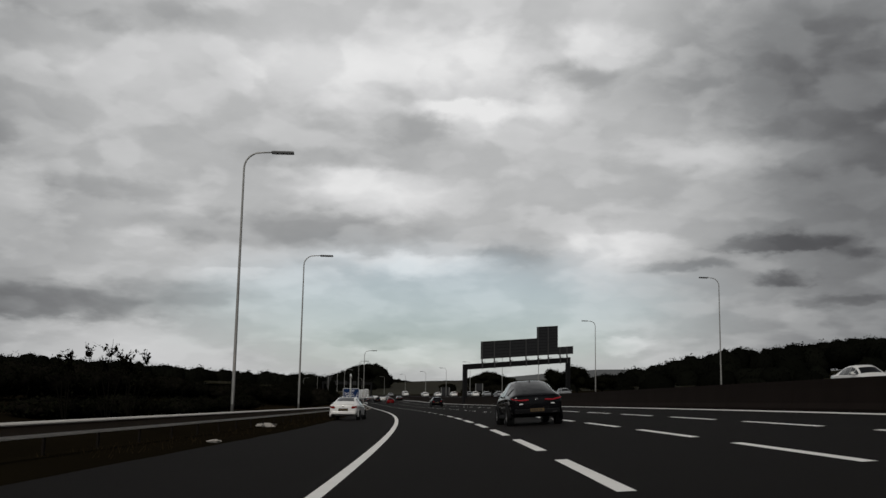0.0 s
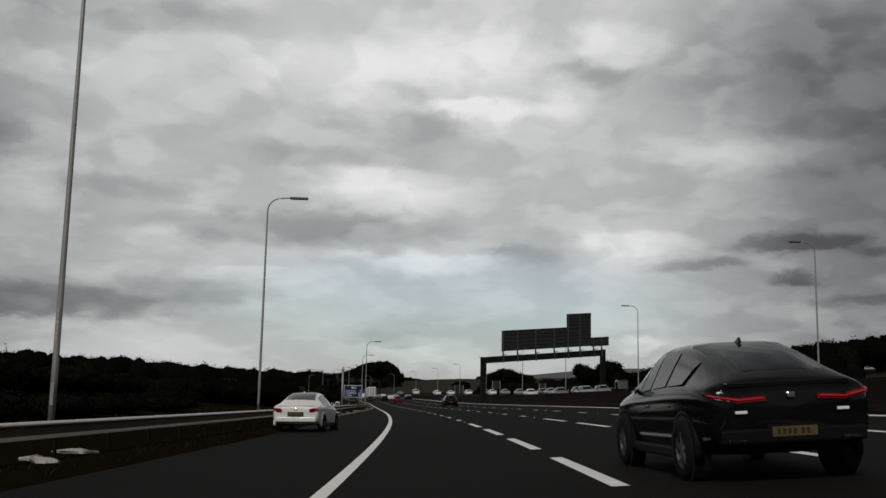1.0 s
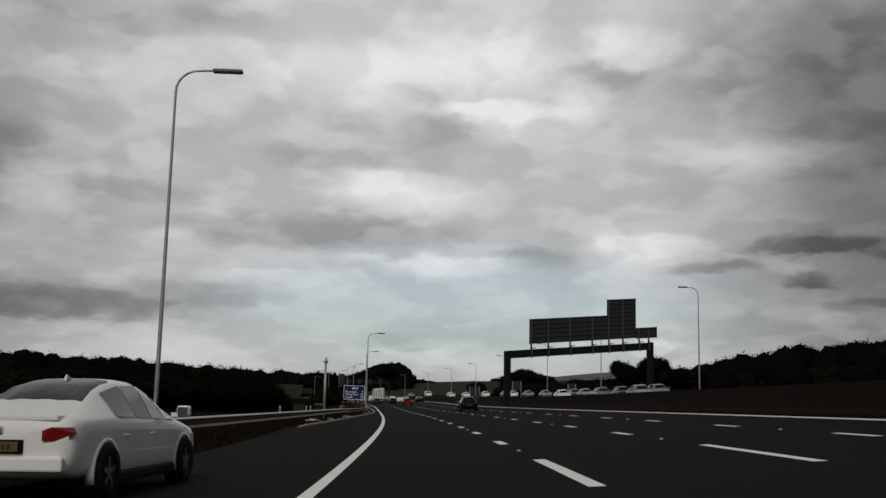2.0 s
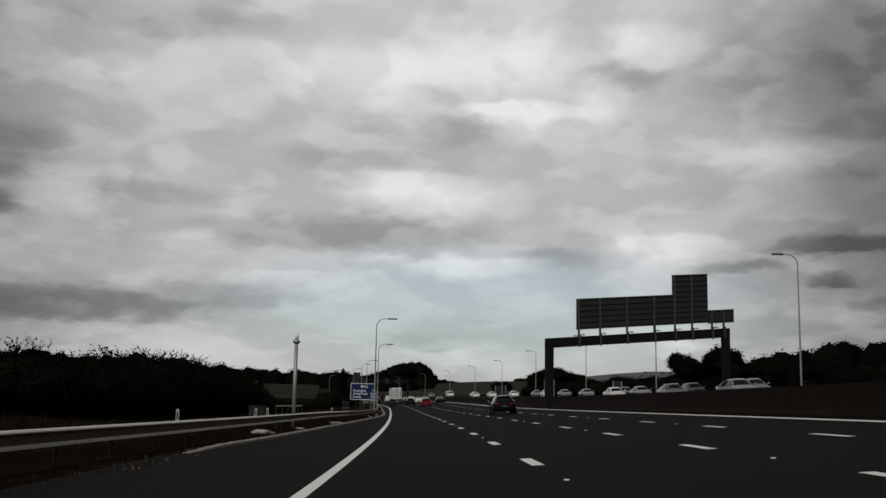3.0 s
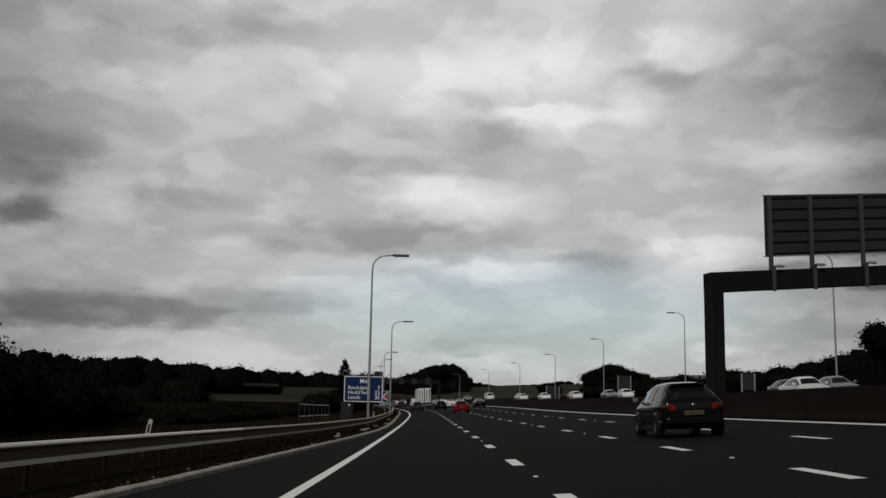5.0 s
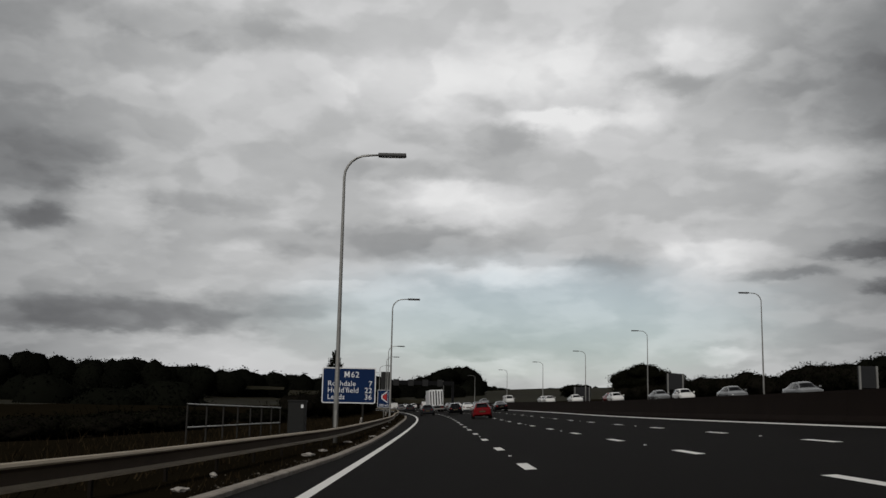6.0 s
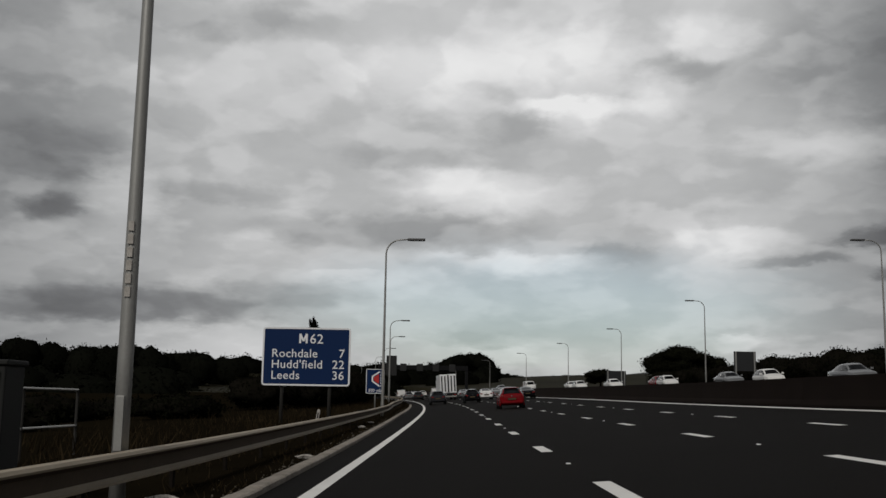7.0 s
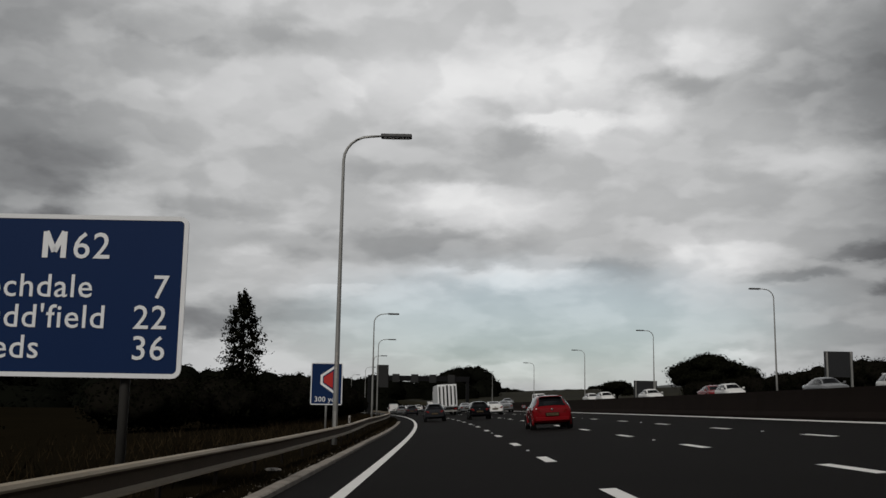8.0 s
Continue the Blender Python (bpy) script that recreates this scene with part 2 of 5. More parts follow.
POLEM = material("grey_pole_paint", (0.40, 0.40, 0.385), 0.5, 0.45, second=(0.24, 0.235, 0.22), scale=1.6, fine=30)
HEADM = material("lamp_head_grey", (0.10, 0.10, 0.10), 0.5, 0.3)
UPRIGHT = material("grey_upright_steel", (0.065, 0.065, 0.066), 0.6, 0.2, second=(0.04, 0.04, 0.04))
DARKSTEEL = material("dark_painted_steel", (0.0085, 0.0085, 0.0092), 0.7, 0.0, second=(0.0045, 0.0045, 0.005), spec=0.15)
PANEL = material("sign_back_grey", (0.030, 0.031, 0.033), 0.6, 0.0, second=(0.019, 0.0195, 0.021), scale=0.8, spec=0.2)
SIGNBLUE = material("sign_blue", (0.0042, 0.0225, 0.088), 0.55, spec=0.15, second=(0.0032, 0.0175, 0.070), scale=1.2, amount=0.4)
SIGNWHITE = material("sign_white", (0.88, 0.885, 0.89), 0.4, second=(0.78, 0.785, 0.79), scale=3, amount=0.4)
SIGNRED = material("sign_red", (0.55, 0.025, 0.02), 0.4, second=(0.42, 0.02, 0.015), amount=0.4)
BLACK = material("matt_black", (0.012, 0.012, 0.012), 0.7)
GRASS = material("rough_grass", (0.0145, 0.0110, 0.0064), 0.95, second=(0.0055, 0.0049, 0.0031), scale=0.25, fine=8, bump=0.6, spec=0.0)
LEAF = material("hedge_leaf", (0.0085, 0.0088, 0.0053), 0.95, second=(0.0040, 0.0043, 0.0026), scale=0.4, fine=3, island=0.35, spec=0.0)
LITTER = material("dirty_plastic", (0.52, 0.49, 0.45), 0.6, second=(0.22, 0.20, 0.18), scale=14, fine=60, amount=0.9)
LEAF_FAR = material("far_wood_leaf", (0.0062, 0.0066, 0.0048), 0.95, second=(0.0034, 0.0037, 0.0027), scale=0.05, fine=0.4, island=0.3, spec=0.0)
GRIT = material("verge_grit", (0.16, 0.14, 0.115), 0.9, second=(0.035, 0.029, 0.022), scale=3, fine=20, amount=0.9, island=0.6, spec=0.1)
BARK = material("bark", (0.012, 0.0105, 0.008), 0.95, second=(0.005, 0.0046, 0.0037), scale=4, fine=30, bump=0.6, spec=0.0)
STALK = material("dry_grass_stalk", (0.042, 0.029, 0.016), 0.95, second=(0.009, 0.0078, 0.0042), scale=0.5, fine=4, island=0.4, spec=0.0)
FIELD = material("far_fields", (0.030, 0.026, 0.013), 0.95, second=(0.006, 0.0062, 0.0035), scale=0.012, fine=0.08, amount=0.8, spec=0.05)
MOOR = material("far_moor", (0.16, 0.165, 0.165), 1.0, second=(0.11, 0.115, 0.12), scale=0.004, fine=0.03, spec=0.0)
GLASS = material("tinted_car_glass", (0.008, 0.0085, 0.0095), 0.06, second=(0.006, 0.0065, 0.0075), spec=0.4)
TYRE = material("tyre_rubber", (0.012, 0.012, 0.012), 0.85, second=(0.006, 0.006, 0.006), scale=20, fine=120, spec=0.1)
RIM = material("alloy_rim", (0.28, 0.28, 0.29), 0.35, 0.85)
TRIM = material("black_plastic_trim", (0.006, 0.006, 0.007), 0.6, spec=0.1)
CHROME = material("bright_metal", (0.7, 0.7, 0.7), 0.15, 1.0)
PLATE_Y = material("yellow_plate", (0.11, 0.068, 0.02), 0.6, second=(0.07, 0.042, 0.012))
TAIL = material("red_tail_lens", (0.16, 0.008, 0.010), 0.15, second=(0.22, 0.01, 0.01), gloss=0.5)
TAIL_LIT = lamp_material("lit_tail_strip", (0.5, 0.02, 0.04), 0.05)
HEADLAMP = material("headlamp_lens", (0.6, 0.62, 0.64), 0.1, second=(0.4, 0.41, 0.43))


def car_paint(name, colour, flake=0.0):
    return material(name, colour, 0.10, flake, spec=0.22, second=tuple(c * 0.85 for c in colour), scale=1.5, fine=30, amount=0.3, gloss=0.1)


# ---- builders ----
def link_mesh(name, bm, mat, parent=None, label="", smooth_=False):
    me = bpy.data.meshes.new(name)
    bm.normal_update()
    bm.to_mesh(me)
    bm.free()
    me.materials.append(mat)
    if smooth_:
        for p in me.polygons:
            p.use_smooth = True
    ob = new(name, me)
    if parent is not None:
        ob.parent = parent
    if label:
        tagged(ob, label)
    return ob


def part(name, bm, mat, parent, label="", smooth_=False):
    return link_mesh(name, bm, mat, parent, label, smooth_)


def thing(name, label, category, m=None, group="", kind=""):
    ob = new(name)
    ob.empty_display_size = 0.3
    tagged(ob, label, category, group, kind)
    if m is not None:
        ob.matrix_basis = m
    return ob


def box(bm, x0, x1, y0, y1, z0, z1, bevel=0.0, m=None):
    v = [bm.verts.new((x, y, z)) for x in (x0, x1) for y in (y0, y1) for z in (z0, z1)]
    f = [bm.faces.new([v[i] for i in q]) for q in ((0, 1, 3, 2), (4, 6, 7, 5), (0, 4, 5, 1), (2, 3, 7, 6), (0, 2, 6, 4), (1, 5, 7, 3))]
    if bevel:
        bmesh.ops.bevel(bm, geom=list({e for q in f for e in q.edges}), offset=bevel, segments=2, affect="EDGES", profile=0.5)
    if m is not None:
        bmesh.ops.transform(bm, matrix=m, verts=bm.verts)
    return bm


def tube(bm, points, radii, sides=10, caps=True):
    """A round bar swept through points."""
    rings = []
    pts = [Vector(p) for p in points]
    for i, p in enumerate(pts):
        d = (pts[min(i + 1, len(pts) - 1)] - pts[max(i - 1, 0)]).normalized()
        a = Vector((1, 0, 0)) if abs(d.x) < 0.9 else Vector((0, 1, 0))
        u = d.cross(a).normalized()
        v = d.cross(u)
        r = radii[i] if isinstance(radii, (list, tuple)) else radii
        rings.append([bm.verts.new(p + (u * math.cos(t) + v * math.sin(t)) * r) for t in (2 * math.pi * k / sides for k in range(sides))])
    for a, b in zip(rings, rings[1:]):
        for k in range(sides):
            bm.faces.new((a[k], a[(k + 1) % sides], b[(k + 1) % sides], b[k]))
    if caps:
        bm.faces.new(rings[0][::-1]), bm.faces.new(rings[-1])
    return bm


def sweep(bm, rows, closed=True, caps=True):
    """Joins rows of points, each a cross-section, into a skin."""
    rings = [[bm.verts.new(p) for p in r] for r in rows]
    n = len(rings[0])
    for a, b in zip(rings, rings[1:]):
        for k in range(n if closed else n - 1):
            bm.faces.new((a[k], a[(k + 1) % n], b[(k + 1) % n], b[k]))
    if caps and closed:
        bm.faces.new(rings[0][::-1]), bm.faces.new(rings[-1])
    return bm


def strip(bm, s0, s1, lat0, lat1, lift, step=4.0):
    """A band of the road's surface; lat0 and lat1 may be tables over s."""
    def val(v, s):
        return along(v, s) if isinstance(v, list) else v
    n = max(1, int(math.ceil((s1 - s0) / step)))
    prev = None
    for i in range(n + 1):
        s = s0 + (s1 - s0) * i / n
        cur = [bm.verts.new(at(s, val(v, s), lift)) for v in (lat0, lat1)]
        if prev:
            bm.faces.new((prev[0], prev[1], cur[1], cur[0]))
        prev = cur
    return bm


# ---- ground, carriageways, kerb ----
def bank_height(s, lat):
    """Natural ground away from the paving: the bank on the left, the rising hillside on the right, far hills."""
    far = smooth(420, 1100, s)
    if lat < 0:
        d = -lat
        rise = 1 - smooth(150, 200, s)
        z = 0.22 * smooth(2, 5, d) + rise * 0.9 * smooth(9, 20, d)
        z -= (1 - rise) * 2.4 * smooth(7, 40, d) * (1 - smooth(235, 275, s))
        z += noise.noise((s * 0.03, lat * 0.03, 0)) * 0.35 * smooth(5, 15, d)
        z += 17 * smooth(110, 480, d) + 10 * smooth(480, 1400, d)
        z += noise.noise((s * 0.004, lat * 0.004, 3)) * 6 * smooth(120, 400, d)
        z += far * 13 * (1 - 0.7 * smooth(80, 700, d))
    else:
        d = lat - 33.4
        z = surface(33.4) + 0.3 * smooth(1, 5, d) + 2.6 * smooth(5, 60, d) + 22 * smooth(60, 420, d) + 14 * smooth(400, 1400, d)
        z += noise.noise((s * 0.004, lat * 0.004, 3)) * 6 * smooth(120, 400, d)
        z = z * (1 - 0.5 * far) + far * 13
    return z


def build_ground():
    ss = [-400, -200, -120] + list(range(-80, 420, 8)) + list(range(420, 800, 40)) + [850, 950, 1100, 1300, 1600, 2000, 2600, 3400, 4400]
    left = [-3200, -2200, -1500, -1000, -700, -500, -380, -280, -210, -160, -120, -95, -75, -60, -48, -38, -30, -24, -19, -15, -12, -9.5, -7.5]
    right = [32.6, 33.4, 35.5, 38, 41, 45, 50, 58, 70, 90, 120, 160, 220, 300, 420, 560, 760, 1000, 1500, 2200, 3200]

    def near_left(s):
        return along(RAIL, s) - 0.25

    def place(s, lat):
        near = max(-110.0, min(120.0, lat))
        if s <= 700:
            p = at(s, near, free=0)
        else:
            b, hd = at(700, 0, free=0), radians(heading(700))
            ds, c, sn = s - 700, math.cos(hd), math.sin(hd)
            p = b + Vector((-sn * ds + c * near, c * ds + sn * near, 0))
        return p + Vector((lat - near, 0, 0))

    for name, lats, side in (("ground_left", left, -1), ("ground_right", right, 1)):
        bm = bmesh.new()
        rows = []
        for s in ss:
            row = []
            ls = [l for l in lats if side > 0 or l < near_left(s) - 0.8]
            if side < 0:
                ls = [lats[i] if lats[i] < near_left(s) - 0.8 else near_left(s) - 0.8 + 0.05 * i for i in range(len(lats))] + [near_left(s)]
            for l in ls:
                p = place(s, l)
                h = bank_height(s, l)
                if side < 0 and l > near_left(s) - 0.85:
                    h = min(h, surface(l) + 0.04)
                if side > 0 and l < 33:
                    h = surface(l) - 0.03
                p.z = (line_z(min(s, 700))) + h
                row.append(p)
            rows.append(row)
        sweep(bm, rows, closed=False)
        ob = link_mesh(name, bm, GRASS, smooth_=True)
        ob.data.materials.append(FIELD)
        for p in ob.data.polygons:
            c = p.center
            if c.y > 480 or abs(c.x - line_x(min(c.y, 480))) > 85:
                p.material_index = 1
        tagged(ob, "rough grass verge and dark rising ground beside the motorway", "ground", kind="structure")


def build_roads():
    bm = bmesh.new()
    n = 0
    rows = []
    for s in [-60 + 5 * i for i in range(0, 153)]:
        rows.append([at(s, l) for l in (along(RAIL, s) - 0.5, -1.2, 0, 3.65, 7.3, 10.95, 14.6, 16.2)])
    sweep(bm, rows, closed=False)
    tagged(link_mesh("road", bm, ASPHALT, smooth_=True), "dark grey asphalt motorway carriageway with four lanes", "road", kind="structure")
    bm = bmesh.new()
    rows = [[at(s, l) for l in (16.2, 16.6, 17.4, 21, 25, 29, 30.5, 32.8)] for s in [-60 + 8 * i for i in range(0, 96)]]
    sweep(bm, rows, closed=False)
    tagged(link_mesh("road_opposite", bm, ASPHALT_RED, smooth_=True), "dark asphalt opposite carriageway behind the barrier", "road", kind="structure")


def marking(name, s0, s1, lat, width, lift=0.006, parent=None, label="", step=3.0):
    bm = bmesh.new()
    strip(bm, s0, s1, lat - width / 2, lat + width / 2, lift, step)
    return link_mesh(name, bm, PAINT, parent, label)


def build_markings():
    tagged(marking("edge_line_left", -40, 640, 0.07, 0.21), "solid white painted edge line with worn ribs", "road marking", kind="structure")
    tagged(marking("edge_line_right", -40, 640, 15.15, 0.5), "solid white painted edge line beside the barrier", "road marking", kind="structure")
    root = thing("lane_lines", "broken white lane lines painted on asphalt", "road marking", kind="structure")
    phase = {3.65: 124.3, 7.3: 126.6, 10.95: 128.7}
    for lat, base in phase.items():
        k0 = -18
        for k in range(k0, 45):
            s = base + 9.0 * k
            if s < -40:
                continue
            s -= 1.35 * smooth(140, 165, s)
            half = 1.1
            if s < 73.5:
                s, half = s - 2.0, 3.0
            marking("lane_mark", s - half, s + half, lat, 0.22, parent=root)
    for lat, base in phase.items():
        for k in range(-8, 22):
            s = base + 4.5 + 18.0 * k
            s -= 1.35 * smooth(140, 165, s)
            bm = bmesh.new()
            m = Matrix.Translation(at(s, lat, 0)) @ pose(0, 0, 0, 0, 0, heading(s))
            box(bm, -0.035, 0.035, -0.04, 0.04, -0.01, 0.015, 0.005, m)
            part("road_stud", bm, SIGNWHITE, root)
    for k in range(40):
        for lat in (21.2, 24.8, 28.5):
            marking("lane_mark", -30 + 9 * k, -28 + 9 * k, lat, 0.15, parent=root)


build_ground()
build_roads()
build_markings()


def build_kerb():
    """The pale drainage kerb that begins past the end of the slip road."""
    root = thing("kerb", "pale weathered concrete drainage kerb along the road edge", "kerb", kind="structure")
    s, rng = 104.0, random.Random(3)
    gap = 0.012
    while s < 296:
        e = min(s + (0.5 if s < 208 else 0.914), 330)
        bm = bmesh.new()
        rows = []
        lift = rng.uniform(-0.006, 0.006)
        for t in (s + gap, e - gap):
            l = along(KERB, t)
            h = 0.09 * smooth(103, 108, t) + lift
            rows.append([at(t, l, -0.05), at(t, l, h - 0.02), at(t, l - 0.03, h), at(t, l - 0.20, h), at(t, l - 0.23, h - 0.02), at(t, l - 0.23, -0.05)])
        sweep(bm, rows)
        part("kerb_stone", bm, CONCRETE, root)
        s = e


build_kerb()


def inner_verge():
    """The strip of grass and dirt between the fence and the slip lane, and behind the kerb."""
    edge = [(-60, 2.0), (40, 1.9), (80, 1.5), (104, 0.35), (106, 0.0)]
    rows = []
    for k in range(0, 196):
        s = -50 + 2.0 * k
        r = along(RAIL, s)
        out = r + along(edge, s) if s < 104 else along(KERB, s) - 0.22
        out += 0.10 * noise.noise((s * 0.3, 0, 7)) * (s < 104)
        rows.append([at(s, r - 0.4, 0.06), at(s, r + 0.1, 0.06), at(s, (r + out) / 2, 0.055 + 0.03 * noise.noise((s * 0.4, 3, 0))), at(s, out - 0.06, 0.03), at(s, out, -0.01)])
    bm = bmesh.new()
    sweep(bm, rows, closed=False)
    tagged(link_mesh("verge", bm, GRASS, smooth_=True), "strip of dirty grass under the safety fence", "verge", kind="structure")


inner_verge()


# ---- steel safety fence on the left ----
def build_fence():
    root = thing("safety_fence", "galvanised steel corrugated safety fence on short posts", "guardrail", kind="structure")

    # lateral, height and surface of each strip of the section: pale rounded top, hollow brown face with its shade
    # painted in, pale lower lip
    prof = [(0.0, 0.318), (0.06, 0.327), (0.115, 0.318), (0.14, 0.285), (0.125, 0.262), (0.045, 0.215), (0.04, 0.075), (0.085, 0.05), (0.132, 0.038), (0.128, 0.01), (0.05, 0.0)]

    def beam(s0, s1, lip_mat, shade_mat):
        rows = []
        n = max(1, int((s1 - s0) / 1.6))
        for i in range(n + 1):
            s = s0 + (s1 - s0) * i / n
            l, top = along(RAIL, s), along(RAIL_TOP, s) - 0.327
            rows.append([at(s, l + x, top + z) for x, z in prof] + [at(s, l + x - 0.012, top + z) for x, z in prof[::-1]])
        ob = part("rail_beam", sweep(bmesh.new(), rows), lip_mat, root)
        # second slot carries the painted shade of the hollow face
        ob.data.materials.append(shade_mat)
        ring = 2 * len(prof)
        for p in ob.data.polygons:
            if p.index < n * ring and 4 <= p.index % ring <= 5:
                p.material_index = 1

    s = -40.0
    while s < 420:
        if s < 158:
            beam(s, s + 6.41, RAIL_TOPM, RAIL_SHADE)
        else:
            beam(s, s + 6.41, RAIL_BROWN, RAIL_SHADE)
        s += 6.4
    s = -40.0
    while s < 330:
        l = along(RAIL, s)
        m = Matrix.Translation(at(s, l - 0.06, 0)) @ pose(0, 0, 0, 0, 0, heading(s))
        bm = bmesh.new()
        top = along(RAIL_TOP, s)
        box(bm, -0.05, 0.0, -0.05, 0.05, -0.3, top - 0.03, 0.008)
        box(bm, 0.0, 0.06, -0.03, 0.03, top - 0.26, top - 0.08)
        bmesh.ops.transform(bm, matrix=m, verts=bm.verts)
        part("rail_post", bm, RAILPOST, root)
        s += 3.2


build_fence()


# ---- concrete central barrier ----
def build_barrier():
    root = thing("central_barrier", "dark brown concrete step barrier between the carriageways", "barrier", kind="structure")
    prof = [(-0.33, -0.05), (-0.33, 0.10), (-0.22, 0.30), (-0.14, 0.85), (-0.11, 1.16), (0.0, 1.16), (0.10, 0.85), (0.14, 0.3), (0.22, -0.2), (0.30, -0.4)]
    s = -40.0
    while s < 520:
        rows = [[at(t, 16.05 + x * 0.9, z + 0.4 * smooth(0.0, 0.3, x)) for x, z in prof] for t in (s + 0.01, s + 4, s + 7.99)]
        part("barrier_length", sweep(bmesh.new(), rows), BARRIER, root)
        s += 8.0


build_barrier()


# ---- lamp columns ----
def lamp_column(s, lat, base, top, arm, side, label, group, plate=False):
    """A tapered column with a bent arm towards the road and a flat lamp head."""
    m = Matrix.Translation(at(s, lat, free=base)) @ pose(0, 0, 0, 0, 0, heading(s))
    root = thing("street_lamp", label, "street lamp", m, group)
    h = top - base
    r = 0.9
    pts = [(0, 0, -0.3), (0, 0, 1.6), (0, 0, h * 0.5), (0, 0, h - r)]
    rad = [0.092, 0.088, 0.07, 0.05]
    for k in range(1, 7):
        a = math.pi / 2 * k / 6
        pts.append((side * (r - r * math.cos(a)), 0, h - r + r * math.sin(a) * 0.97))
        rad.append(0.05 - 0.001 * k)
    pts.append((side * arm * 0.62, 0, h + 0.0))
    rad.append(0.036)
    part("column", tube(bmesh.new(), pts, rad, 12), POLEM, root, smooth_=True)
    bm = bmesh.new()
    x0, x1 = sorted((side * arm * 0.58, side * (arm + 0.15)))
    box(bm, x0, x1, -0.16, 0.16, h - 0.07, h + 0.06, 0.03)
    part("lamp_head", bm, HEADM, root, "flat dark grey lamp head")
    bm = bmesh.new()
    box(bm, x0 + 0.15, x1 - 0.08, -0.11, 0.11, h - 0.085, h - 0.071)
    part("lens", bm, SIGNWHITE, root)
    bm = bmesh.new()
    box(bm, -0.045, 0.045, -0.108, -0.07, 0.5, 1.1, 0.004)
    part("access_door", bm, POLEM, root)
    if plate:
        for k in range(6):
            bm = bmesh.new()
            z = 2.2 + 0.15 * k
            box(bm, -0.032, 0.032, -0.098, -0.07, z, z + 0.11)
            part("number_bar", bm, LITTER, root)
    return root


LEFT_LAMPS = [(53.4, -8.45, 0.35, 14.35, 2.5), (92.5, -8.45, 0.35, 14.4, 2.5), (194.8, -1.84, 0.2, 11.02, 2.2), (243.5, -2.08, 0.4, 10.98, 2.2),
              (304, -3.85, 1.0, 10.9, 2.2), (345, -3.7, 1.4, 11.6, 2.2), (387, -3.5, 1.8, 11.9, 2.2), (435, -2.8, 2.1, 12.2, 2.2), (483, -2.8, 2.4, 12.4, 2.2)]
for s_, l_, b_, t_, a_ in LEFT_LAMPS:
    lamp_column(s_, l_, b_, t_, a_, 1, "tall grey steel lamp column with bent arm behind the safety fence", "lamp columns beside the motorway", s_ < 300)
RIGHT_LAMPS = [(62, 39, 16.8), (114, 38.2, 16.2), (167, 36.4, 15.4), (214, 35.8, 14.9), (261, 35.7, 14.4), (303, 34.0, 13.9), (343, 33.0, 13.4), (383, 33, 13.4), (425, 33, 13.4), (470, 33, 13.5), (520, 33, 13.6)]
for s_, l_, t_ in RIGHT_LAMPS:
    lamp_column(s_, max(l_, 33.4), line_z(s_) + surface(33.4), t_, 2.2, -1, "tall grey steel lamp column beside the opposite carriageway", "lamp columns beside the opposite carriageway")


